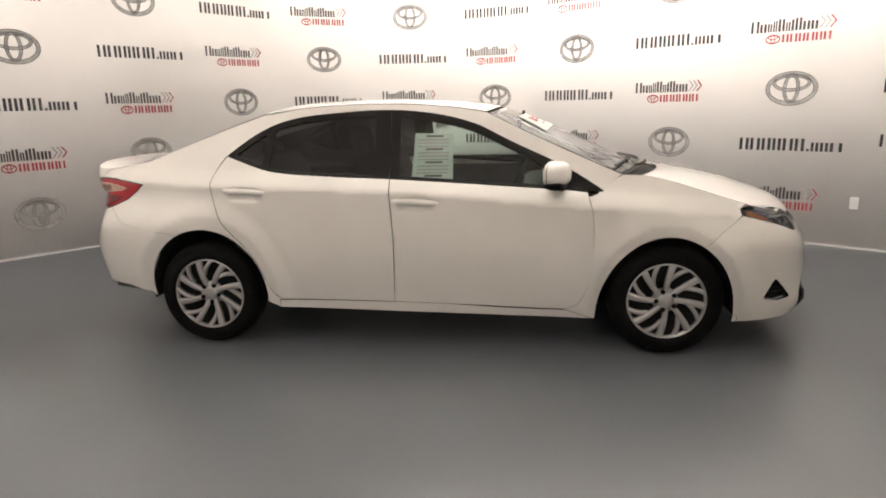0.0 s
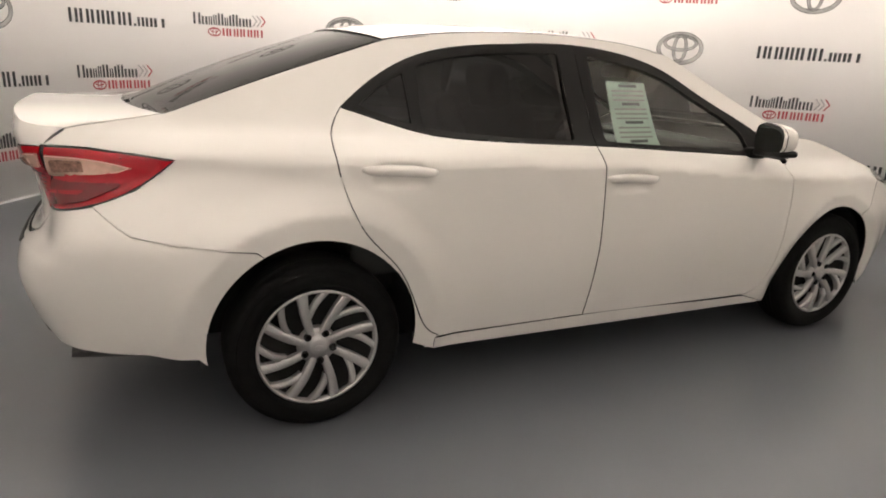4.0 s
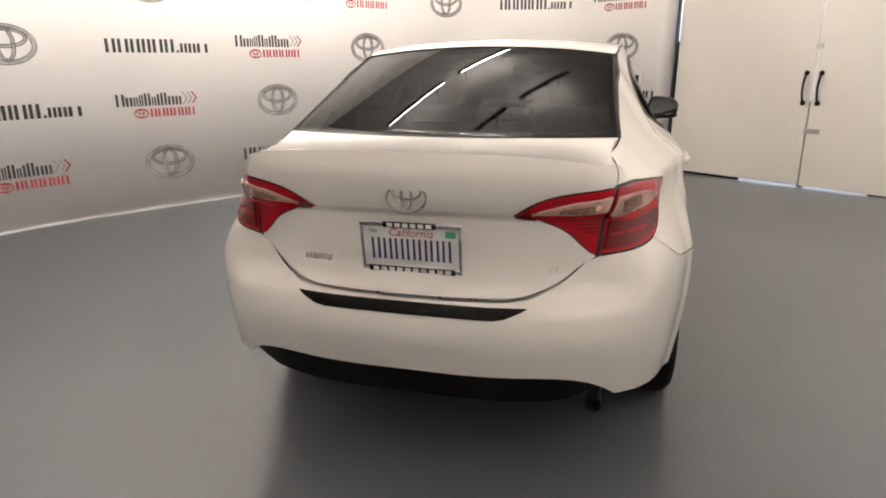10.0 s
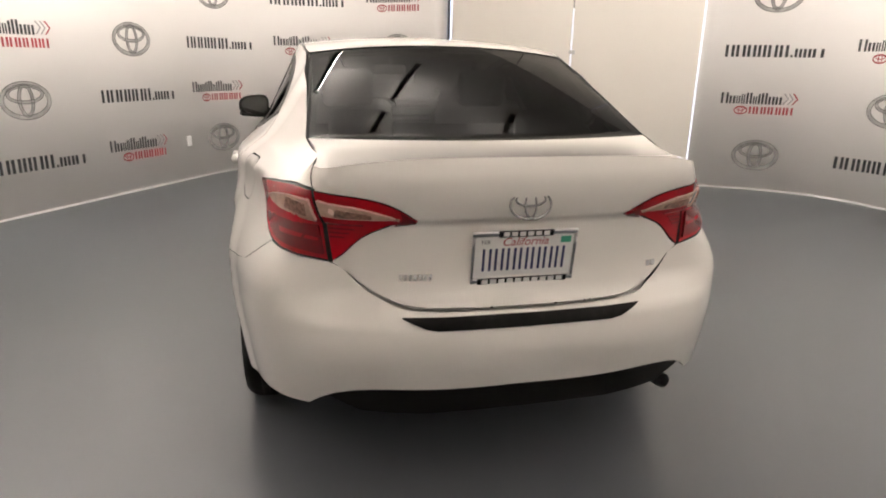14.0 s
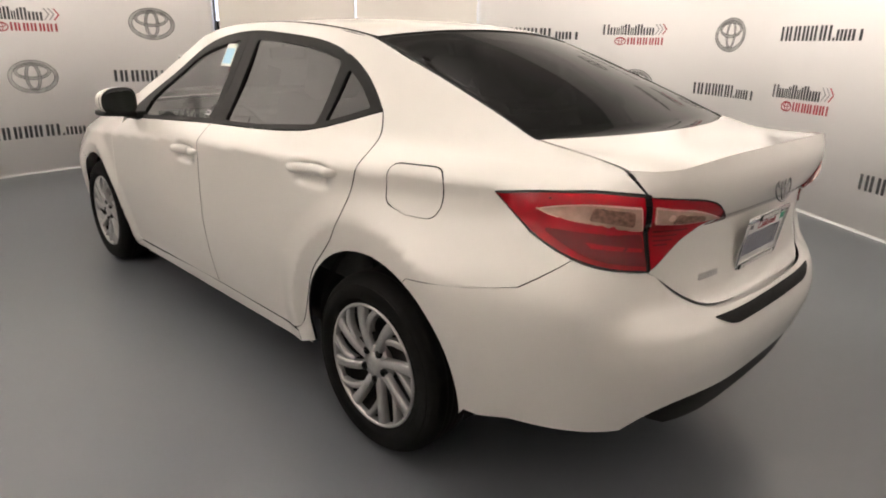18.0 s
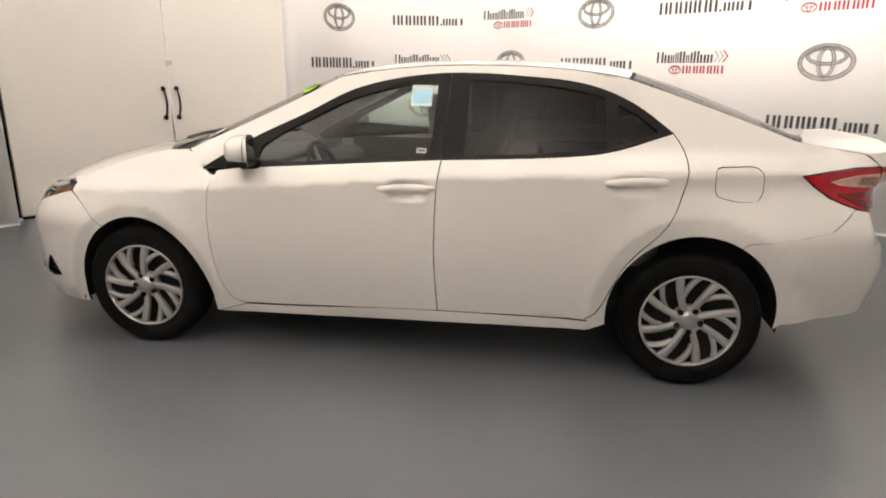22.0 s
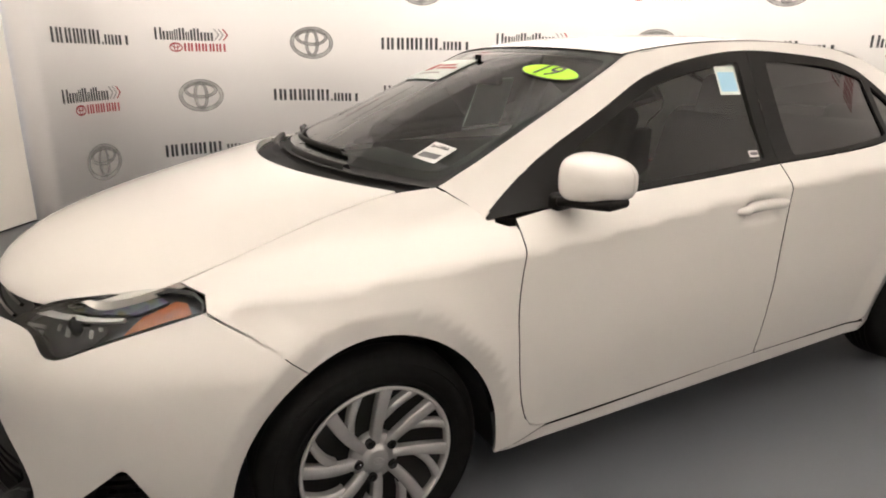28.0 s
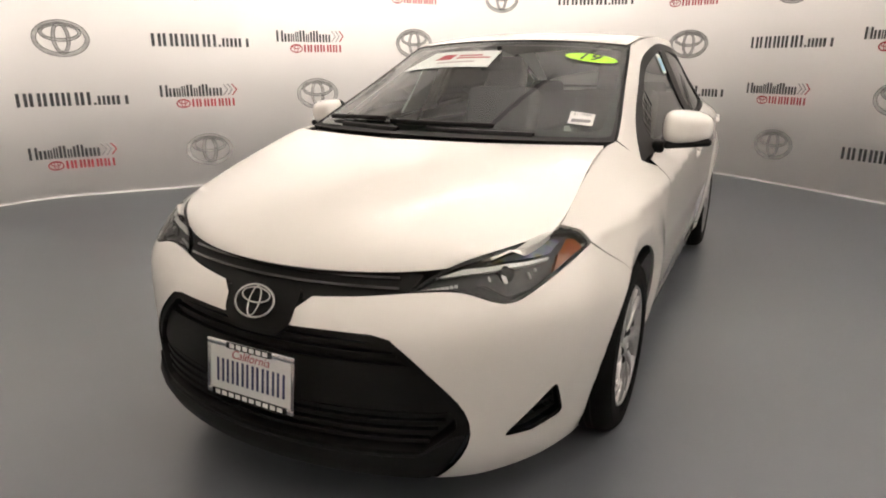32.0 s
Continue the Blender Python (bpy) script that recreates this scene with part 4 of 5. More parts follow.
def number_plate(u, z, lift, facing, back_label):
    """A plate in a chrome frame; what is written on it is shown as plain bars."""
    p, n = on_body(u, z, lift)
    root = new("number_plate")
    root.parent = sedan
    root.matrix_local = Matrix.Translation(p) @ Matrix.Rotation(radians(90 if facing > 0 else -90), 4, "Z") @ Matrix.Rotation(radians(90 - (7 if facing > 0 else -8)), 4, "X")
    tagged(root, back_label)
    bm = bmesh.new()
    box(bm, (0.305, 0.152, 0.004), None, 0.0015)
    part("plate", bm, PLATE, root, "white number plate")
    bm = bmesh.new()
    for sx, sy, w, h in ((0, 0.074, 0.318, 0.018), (0, -0.074, 0.318, 0.018), (0.154, 0, 0.010, 0.14), (-0.154, 0, 0.010, 0.14)):
        box(bm, (w, h, 0.008), Matrix.Translation((sx, sy, 0.004)), 0.003)
    part("plate_frame", bm, CHROME, root, "chrome plate frame")
    for sy, w in ((0.0735, 0.165), (-0.0735, 0.275)):
        bm = bmesh.new()
        box(bm, (w, 0.019, 0.002), Matrix.Translation((0, sy, 0.009)), 0.0005)
        part("frame_panel", bm, GLOSSBLACK, root, "black strip on the frame")
        n_bars = 6 if sy > 0 else 10
        for i in range(n_bars):
            bm = bmesh.new()
            box(bm, (0.72 * (w - 0.02) / n_bars, 0.0125, 0.001), Matrix.Translation(((i + 0.5) * (w - 0.02) / n_bars - (w - 0.02) / 2, sy, 0.0105)), 0)
            part("plain_bar", bm, PLATE, root, smooth=False)
    lettering("state_name", "California", 0.036, 0.0, 0.046, REDINK, root, 0.3)
    if facing < 0:
        lettering("month", "FEB", 0.017, -0.118, 0.048, INK, root)
    for i in range(7):
        bm = bmesh.new()
        x0 = (i - 3) * 0.0372
        for d in (-0.0098, 0.0098):
            box(bm, (0.0075, 0.070, 0.001), Matrix.Translation((x0 + d, -0.008, 0.0028)), 0)
        part("plain_bar", bm, NAVY, root, smooth=False)
    if facing < 0:
        for sx, mat in ((0.125, GREEN),):
            bm = bmesh.new()
            box(bm, (0.032, 0.020, 0.001), Matrix.Translation((sx, 0.048, 0.003)), 0)
            part("sticker", bm, mat, root, smooth=False)
    return root


number_plate(U_FRONT, 0.45, 0.012, 1, "front number plate in a chrome frame")
number_plate(U_REAR, 0.807, 0.012, -1, "rear number plate in a chrome frame")
for u0, w, z, count in ((-2.53, 0.105, 0.742, 7), (2 * U_REAR + 2.46, 0.045, 0.742, 2)):
    for i in range(count):
        uu = u0 + (i + 0.5) * w / count * (-1 if u0 > U_REAR else -1)
        sheet("chrome_letter_bar", rounded([(uu, z), (uu + 0.7 * w / count, z), (uu + 0.7 * w / count - 0.003, z + 0.018), (uu - 0.003, z + 0.018)], 0.002), wrap, CHROME, boot, lift=0.003, thick=0.003, gap=0, grid=0.02)

# door handles, with a shallow cup behind each
for s in (1, -1):
    for x, z in ((-0.055, 0.882), (-1.065, 0.942)):
        yb = float(side_y(x, z)[0])
        bm = bmesh.new()
        rings = []
        for i in range(17):
            f = i / 16 * 2 - 1
            w = (1 - abs(f) ** 3.2)
            hh, dd = 0.006 + 0.014 * w ** 0.6, 0.006 + 0.034 * (1 - abs(f) ** 4)
            yy = float(side_y(x + 0.134 * f, z + 0.004 * f)[0])
            rings.append([bm.verts.new((x + 0.134 * f, s * (yy - 0.004 + dd * 0.55 + dd * 0.45 * math.cos(a)), z - 0.006 * f + hh * math.sin(a))) for a in (2 * math.pi * j / 12 for j in range(12))])
        for a, b in zip(rings, rings[1:]):
            for j in range(12):
                bm.faces.new((a[j], a[(j + 1) % 12], b[(j + 1) % 12], b[j]))
        bm.faces.new(rings[0])
        bm.faces.new(rings[-1][::-1])
        bmesh.ops.recalc_face_normals(bm, faces=bm.faces)
        handle = part("door_handle", bm, PAINT, sedan, "white painted pull handle")
        if s == 1 and x > -0.5:
            bm = bmesh.new()
            bmesh.ops.create_cone(bm, cap_ends=True, segments=16, radius1=0.006, radius2=0.006, depth=0.004, matrix=Matrix.Translation((x - 0.088, yb + 0.031, z + 0.002)) @ Matrix.Rotation(radians(90), 4, "X"))
            part("key_lock", bm, STEEL, handle, "round key lock")


# wing mirrors
def wing_mirror(s):
    root = new("wing_mirror")
    root.parent = sedan
    tagged(root, "white wing mirror on a black foot")
    bm = bmesh.new()
    nu, nv = 28, 16
    grid_v = []
    for i in range(nu):
        a = 2 * math.pi * i / nu
        row = []
        for j in range(nv + 1):
            b = math.pi * j / nv / 2
            ca, sa = math.cos(a), math.sin(a)
            ey = 0.100 * math.copysign(abs(ca) ** 0.66, ca)
            ez = 0.068 * math.copysign(abs(sa) ** 0.66, sa) * (1.0 - 0.20 * ca)
            r = math.sin(b) ** 0.62
            row.append(bm.verts.new((0.105 * math.cos(b) ** 0.8 - 0.014 * r * ca * 1.2, s * ey * r, ez * r)))
        grid_v.append(row)
    for i in range(nu):
        for j in range(nv):
            bm.faces.new((grid_v[i][j], grid_v[(i + 1) % nu][j], grid_v[(i + 1) % nu][j + 1], grid_v[i][j + 1]))
    bmesh.ops.remove_doubles(bm, verts=bm.verts, dist=1e-4)
    bmesh.ops.recalc_face_normals(bm, faces=bm.faces)
    cap = part("mirror_cap", bm, PAINT, root, "white mirror cap")
    bm = bmesh.new()
    ring = [bm.verts.new((-0.012, s * 0.096 * math.copysign(abs(math.cos(a)) ** 0.66, math.cos(a)), 0.064 * math.copysign(abs(math.sin(a)) ** 0.66, math.sin(a)) * (1 - 0.20 * math.cos(a)))) for a in (2 * math.pi * i / 28 for i in range(28))]
    rim = [bm.verts.new((0.004, v.co.y * 1.05, v.co.z * 1.07)) for v in ring]
    for i in range(28):
        bm.faces.new((ring[i], ring[(i + 1) % 28], rim[(i + 1) % 28], rim[i]))
    bm.faces.new(ring)
    bmesh.ops.recalc_face_normals(bm, faces=bm.faces)
    part("mirror_housing", bm, TRIM_GAPSHADE, root, "black mirror housing")
    bm = bmesh.new()
    bm.faces.new([bm.verts.new((-0.0145, v[1], v[2])) for v in [(0, s * 0.085 * math.copysign(abs(math.cos(a)) ** 0.66, math.cos(a)), 0.054 * math.copysign(abs(math.sin(a)) ** 0.66, math.sin(a)) * (1 - 0.20 * math.cos(a))) for a in (2 * math.pi * i / 28 for i in range(28))]])
    part("mirror_glass", bm, MIRROR, root, "mirror glass", smooth=False)
    bm = bmesh.new()
    box(bm, (0.098, 0.185, 0.03), Matrix.Translation((0.035, s * -0.005, -0.062)) @ Matrix.Rotation(radians(s * 5), 4, "X"), 0.014, 3)
    box(bm, (0.10, 0.05, 0.05), Matrix.Translation((0.015, s * -0.115, -0.078)), 0.015, 3)
    part("mirror_foot", bm, TRIM_GAPSHADE, root, "black mirror foot")
    root.matrix_local = pose(0.690, s * 0.902, 1.036, 0, 0, s * 14)
    return root


for s in (1, -1):
    wing_mirror(s)


# wheels: tyre, steel rim and a silver cover with forked spokes
def wheel(x, s):
    root = new("wheel")
    root.parent = sedan
    tagged(root, "black tyre with a silver split-spoke wheel cover")
    bm = bmesh.new()
    lathe(bm, [(0.205, -0.10), (0.215, 0.085), (0.228, 0.096), (0.262, 0.101), (0.290, 0.094), (0.305, 0.078), (0.3135, 0.060), (0.316, 0.03), (0.3165, 0), (0.316, -0.03), (0.3135, -0.060), (0.300, -0.085), (0.26, -0.10), (0.205, -0.10)][::1], 64)
    bmesh.ops.recalc_face_normals(bm, faces=bm.faces)
    tyre = part("tyre", bm, RUBBER, root, "black road tyre")
    for r in (0.238, 0.283):
        bm = bmesh.new()
        lathe(bm, [(r - 0.002, 0.0965 if r < 0.25 else 0.0955), (r, 0.1005 if r < 0.25 else 0.0995), (r + 0.002, 0.0975 if r < 0.25 else 0.0955)], 64)
        part("tyre_ridge", bm, RUBBER, tyre)
    for k in (-0.036, -0.012, 0.012, 0.036):
        bm = bmesh.new()
        lathe(bm, [(0.3168, k - 0.003), (0.3168, k + 0.003)], 64)
        part("tread_groove", bm, VOID, tyre)
    bm = bmesh.new()
    lathe(bm, [(0.0001, 0.035), (0.10, 0.03), (0.19, 0.045), (0.214, 0.088)], 48)
    part("steel_rim", bm, VOID, root, "dark rim behind the cover")
    bm = bmesh.new()
    lathe(bm, [(0.206, 0.050), (0.2035, 0.078), (0.207, 0.091), (0.213, 0.0945), (0.218, 0.090), (0.218, 0.07)], 72)
    part("cover_rim", bm, ALLOY, root, "silver outer ring of the wheel cover")

    def spoke(a0, r0, a1, r1, w0, w1, name="spoke"):
        b2 = bmesh.new()
        rows = []
        for i in range(9):
            f = i / 8
            r = r0 + (r1 - r0) * f
            a = radians(a0 + (a1 - a0) * f)
            w = w0 + (w1 - w0) * f
            depth = 0.066 + 0.024 * math.sin(math.pi * min(1, 0.25 + 0.75 * f) * 0.62)
            tang = (math.cos(a), -math.sin(a))
            cx, cz = r * math.sin(a), r * math.cos(a)
            rows.append([b2.verts.new((cx + tang[0] * q * w, depth + d, cz + tang[1] * q * w)) for q, d in ((-1, -0.022), (-0.97, -0.004), (-0.80, 0.001), (0.80, 0.001), (0.97, -0.004), (1, -0.022))])
        for p, q in zip(rows, rows[1:]):
            for j in range(5):
                b2.faces.new((p[j], q[j], q[j + 1], p[j + 1]))
        bmesh.ops.recalc_face_normals(b2, faces=b2.faces)
        for fc in b2.faces:
            if fc.normal.y < -0.5:
                fc.normal_flip()
        return part(name, b2, ALLOY, root)

    # eight straight arms, each with a branch that leaves it half way to the ring
    for i in range(8):
        a = 30 + 45 * i
        spoke(-a + 10, 0.046, -a, 0.210, 0.0135, 0.0195)
        spoke(-a + 1, 0.112, -a - 23, 0.209, 0.0120, 0.0155, "spoke_branch")
    for i in range(5):
        q = radians(-29 - 72 * i)
        at = Matrix.Translation((0.054 * math.sin(q), 0.076, 0.054 * math.cos(q))) @ Matrix.Rotation(radians(90), 4, "X")
        # A solid near-black disc gives the nut recess its dark by colour.
        bm = bmesh.new()
        bmesh.ops.create_cone(bm, cap_ends=True, segments=16, radius1=0.0135, radius2=0.0135, depth=0.013, matrix=at)
        part("nut_pocket_shade", bm, VOID, root, smooth=False)
        bm = bmesh.new()
        bmesh.ops.create_cone(bm, cap_ends=True, segments=6, radius1=0.0075, radius2=0.010, depth=0.020, matrix=at)
        part("wheel_nut", bm, GLOSSBLACK, root, "dark wheel nut", smooth=False)
    bm = bmesh.new()
    lathe(bm, [(0.0001, 0.087), (0.026, 0.086), (0.034, 0.083), (0.037, 0.077), (0.050, 0.074), (0.064, 0.070), (0.070, 0.060), (0.071, 0.045)], 40)
    bmesh.ops.recalc_face_normals(bm, faces=bm.faces)
    part("hub_cap", bm, ALLOY, root, "silver hub of the wheel cover")
    emblem("hub_badge", (0, 0.090, 0), (-1, 0, 0), (0, 0, 1), 0.015, SATIN, root, "small oval badge")
    root.matrix_local = pose(x, s * 0.762, 0.316, 0, 0, 0 if s > 0 else 180) @ Matrix.Rotation(radians(0 if x < 0 else -23), 4, "Y")
    return root


for x in (1.347, -1.347):
    for s in (1, -1):
        wheel(x, s)

# dark inner shell, arch liners and floor pan, seen through the gaps and behind the wheels
def shell(name, fmap, a0, a1, b0, b1, na, nb, offset, material, cut=None):
    a, b = np.meshgrid(np.linspace(a0, a1, na), np.linspace(b0, b1, nb), indexing="ij")
    pos, nor = fmap(a, b), normals_of(fmap, a, b)
    out = np.array([0, 0, 1.0]) + 0 * pos if fmap is top else pos * (0.25, 1, 0)
    nor = np.where((np.einsum("ijk,ijk->ij", nor, out) < 0)[..., None], -nor, nor)
    pos = (pos - nor * offset).reshape(-1, 3)
    faces = []
    for i in range(na - 1):
        for j in range(nb - 1):
            ids = (i * nb + j, (i + 1) * nb + j, (i + 1) * nb + j + 1, i * nb + j + 1)
            if cut is None or not cut(pos[list(ids)].mean(0)):
                faces.append(ids)
    return mesh_part(name, pos, faces, material, sedan, "inner bodywork behind the panels", smooth=True)


def in_arch(p):
    return any(((p[0] - cx) / (rx + 0.06)) ** 2 + ((p[2] - cz) / (rz + 0.06)) ** 2 < 1 for cx, cz, rx, rz in ARCHES)


def hidden(p):
    return in_arch(p) or p[0] > 1.76 or (p[0] > 0.9 and p[2] > np.interp(p[0], (0.9, 1.2, 1.5, 1.78, 2.0, 2.3), (0.92, 0.90, 0.86, 0.76, 0.66, 0.60))) or (p[0] < -1.6 and p[2] < 0.42)


shell("inner_body", wrap, U_REAR, U_FRONT, 0.22, 0.92, 220, 30, 0.028, PAINT, lambda p: hidden(p))
shell("inner_body", lambda u, z: wrap(u, z) * (1, -1, 1), U_REAR, U_FRONT, 0.22, 0.92, 220, 30, 0.028, PAINT, lambda p: hidden(p))
shell("hood_lining", top, 0.95, 2.95, -1.0, 1.0, 30, 24, 0.016, PAINT)
shell("lid_lining", top, 12.15, 13.98, -1.0, 1.0, 16, 24, 0.012, PAINT)
shell("headliner", top, 6.05, 10.0, -0.97, 0.97, 30, 20, 0.03, LINER)
for s in (1, -1):
    for cx, cz, rx, rz in ARCHES:
        vs, fs = [], []
        for i in range(25):
            low = math.degrees(math.asin(((0.20 if cx > 0 else 0.27) - cz) / rz))
            a = radians(low + (180 - 2 * low) * i / 24)
            for y in (0.80, 0.50):
                g = 0.012 if y > 0.7 else 0.02
                vs.append((cx + (rx + g) * math.cos(a), s * y, cz + (rz + g) * math.sin(a)))
        for i in range(24):
            fs.append((2 * i, 2 * i + 1, 2 * i + 3, 2 * i + 2))
        fs.append(tuple(range(1, 50, 2)))
        mesh_part("arch_liner", vs, fs, VOID, sedan, "black wheel arch liner")
bm = bmesh.new()
box(bm, (2.0, 1.36, 0.06), Matrix.Translation((0.0, 0, 0.26)), 0.02)
box(bm, (3.0, 0.90, 0.06), Matrix.Translation((0.25, 0, 0.33)), 0.02)
box(bm, (0.8, 0.9, 0.45), Matrix.Translation((1.5, 0, 0.48)), 0.05)
part("floor_pan", bm, VOID, sedan, "dark underbody")
bm = bmesh.new()
bmesh.ops.create_cone(bm, cap_ends=False, segments=24, radius1=0.026, radius2=0.026, depth=0.20, matrix=Matrix.Translation((-2.03, -0.565, 0.287)) @ Matrix.Rotation(radians(98), 4, "Y"))
bmesh.ops.create_cone(bm, cap_ends=True, segments=24, radius1=0.021, radius2=0.021, depth=0.12, matrix=Matrix.Translation((-2.00, -0.565, 0.289)) @ Matrix.Rotation(radians(98), 4, "Y"))
part("exhaust_pipe", bm, STEEL, sedan, "dull steel exhaust tail pipe")

# ---- inside the car ----
def cushion(name, size, m, material, parent, label, bevel=0.05):
    bm = bmesh.new()
    box(bm, size, None, bevel, 4)
    for v in bm.verts:
        v.co.z += 0.012 * math.cos(v.co.x / size[0] * 3.1) * (1 if v.co.z > 0 else 0)
    bmesh.ops.transform(bm, matrix=m, verts=bm.verts)
    return part(name, bm, material, parent, label)


for y in (0.36, -0.36):
    seat = new("front_seat")
    seat.parent = sedan
    tagged(seat, "dark grey cloth front seat")
    cushion("seat_cushion", (0.5, 0.5, 0.16), pose(0.02, y, 0.50, 0, -8), CLOTH, seat, "seat cushion")
    cushion("backrest", (0.14, 0.48, 0.62), pose(-0.34, y, 0.83, 0, -18), CLOTH, seat, "backrest")
    cushion("headrest", (0.10, 0.26, 0.18), pose(-0.47, y, 1.20, 0, -14), CLOTH, seat, "headrest", 0.04)
rear = new("rear_bench")
rear.parent = sedan
tagged(rear, "dark grey cloth rear bench")
cushion("seat_cushion", (0.5, 1.25, 0.16), pose(-0.85, 0, 0.50, 0, -6), CLOTH, rear, "bench cushion")
cushion("backrest", (0.14, 1.25, 0.60), pose(-1.20, 0, 0.80, 0, -22), CLOTH, rear, "bench backrest")
for y in (0.38, -0.38):
    cushion("headrest", (0.10, 0.25, 0.14), pose(-1.36, y, 1.08, 0, -16), CLOTH, rear, "headrest", 0.04)
bm = bmesh.new()
box(bm, (0.50, 1.05, 0.03), pose(-1.55, 0, 1.03, 0, 0), 0.01)
part("parcel_shelf", bm, DASH, sedan, "dark parcel shelf")
bm = bmesh.new()
box(bm, (0.46, 1.22, 0.24), pose(0.78, 0, 0.80, 0, -4), 0.08, 4)
part("dashboard", bm, DASH, sedan, "dark dashboard")
bm = bmesh.new()
box(bm, (0.42, 1.10, 0.04), pose(0.92, 0, 0.925, 0, 2), 0.015)
part("dash_top", bm, DASH, sedan, "dark top of the dashboard")
steer = new("steering_wheel")
steer.parent = sedan
tagged(steer, "black steering wheel")
bm = bmesh.new()
n, m2 = 40, 8
loops = [[bm.verts.new(((0.18 + 0.014 * math.cos(b)) * math.cos(a), (0.18 + 0.014 * math.cos(b)) * math.sin(a), 0.014 * math.sin(b))) for b in (2 * math.pi * j / m2 for j in range(m2))] for a in (2 * math.pi * i / n for i in range(n))]
for i in range(n):
    for j in range(m2):
        bm.faces.new((loops[i][j], loops[(i + 1) % n][j], loops[(i + 1) % n][(j + 1) % m2], loops[i][(j + 1) % m2]))
part("rim", bm, TRIM_GAPSHADE, steer)
bm = bmesh.new()
box(bm, (0.13, 0.12, 0.05), pose(0, 0, -0.02), 0.02, 3)
part("hub", bm, TRIM_GAPSHADE, steer)
for a in (0, 180, 270):
    bm = bmesh.new()
    box(bm, (0.13, 0.03, 0.015), Matrix.Rotation(radians(a), 4, "Z") @ pose(0.115, 0, -0.01), 0.005)
    part("spoke", bm, SATIN, steer)
steer.matrix_local = pose(0.50, 0.36, 0.85, 0, -66, 0)
bm = bmesh.new()
box(bm, (0.03, 0.22, 0.065), pose(0.52, 0, 1.285, 0, 8), 0.012, 3)
box(bm, (0.02, 0.02, 0.07), pose(0.55, 0, 1.33), 0.004)
part("rear_view_mirror", bm, TRIM_GAPSHADE, sedan, "black rear-view mirror")
for s in (1, -1):
    bm = bmesh.new()
    box(bm, (1.9, 0.05, 0.42), pose(-0.25, s * 0.74, 0.74), 0.02)
    part("door_lining", bm, DASH, sedan, "dark door lining")

# ---- wipers, stickers and papers on the glass ----
def decal(name, outline, fmap, material, parent, lift, mirror=False, label="", grid=0.05):
    return sheet(name, outline, fmap, material, parent, gap=0, lift=lift, thick=0.0006, grid=grid, mirror=mirror, label=label)


decal("year_sticker", [(5.53 + 0.115 * math.sin(a), 0.735 + 0.20 * math.cos(a)) for a in np.linspace(0, 2 * math.pi, 28, endpoint=False)], top, BLACKINK, screen, 0.001, label="oval sticker, its black edge")
oval = decal("year_sticker", [(5.53 + 0.105 * math.sin(a), 0.735 + 0.19 * math.cos(a)) for a in np.linspace(0, 2 * math.pi, 28, endpoint=False)], top, LIME, screen, 0.003, label="lime green oval sticker with 19 on it")


def screen_words(name, words, size, t, k, shift, lift, shear=0.0):
    """Black printed words that lie on the windscreen."""
    curve = bpy.data.curves.new(name, "FONT")
    curve.body, curve.size, curve.align_x, curve.align_y, curve.extrude, curve.shear = words, size, "CENTER", "CENTER", 0.0006, shear
    curve.materials.append(BLACKINK)
    ob = new(name, curve)
    ob.parent = screen
    e1 = Vector(top(t, k + 0.035) - top(t, k - 0.035)).normalized()
    e3 = e1.cross(Vector(top(t + 0.04, k) - top(t - 0.04, k))).normalized()
    ob.matrix_world = Matrix.Translation(Vector(top(t, k)) + e3 * lift + e1 * shift) @ Matrix((e1, e3.cross(e1), e3)).transposed().to_4x4()


screen_words("year_numerals", "19", 0.105, 5.53, 0.735, -0.016, 0.006, 0.35)
screen_words("stock_number", "211770A", 0.019, 4.365, 0.80, 0.0, 0.005)
decal("dealer_card", [(5.16, -0.73), (5.14, 0.03), (5.60, 0.03), (5.63, -0.60)], top, PAPER, screen, 0.0015, label="white printed card inside the windscreen")
decal("card_mark", [(5.36, -0.50), (5.35, -0.36), (5.50, -0.34), (5.51, -0.46)], top, REDINK, screen, 0.003, label="red square mark")
for t0, k0, k1 in ((5.44, -0.31, -0.10), (5.37, -0.31, -0.02), (5.26, -0.45, -0.12)):
    decal("plain_bar", [(t0, k0), (t0, k1), (t0 + 0.035, k1), (t0 + 0.035, k0)], top, REDINK if t0 > 5.3 else PALEINK, screen, 0.003)
decal("stock_label", [(4.23, 0.735), (4.21, 0.865), (4.40, 0.868), (4.42, 0.732)], top, PLATE, screen, 0.0015, label="white stock label with plain bars")
decal("plain_bar", [(4.25, 0.75), (4.25, 0.85), (4.30, 0.85), (4.30, 0.75)], top, INK, screen, 0.003)
# the buyer's form behind the right front window, and the windscreen's inside papers
form = decal("window_form", XZ([(-0.085, 0.985), (0.155, 0.985), (0.145, 1.255), (-0.075, 1.26)]), lambda u, z: wrap(u, z) , PAPER, sedan, -0.012, mirror=True, label="pale green printed form behind the window")
for i in range(13):
    z = 1.235 - 0.018 * i
    decal("plain_bar", XZ([(-0.055, z), (0.125, z), (0.125, z + 0.006), (-0.055, z + 0.006)] if i % 4 else [(-0.01, z), (0.09, z), (0.09, z + 0.011), (-0.01, z + 0.011)]), wrap, PALEINK if i % 4 else INK, form, -0.009, mirror=True)
card = decal("window_sticker", XZ([(-0.135, 1.24), (-0.035, 1.24), (-0.035, 1.335), (-0.135, 1.335)]), wrap, PAPER, sedan, -0.004, label="square white and blue sticker on the window")
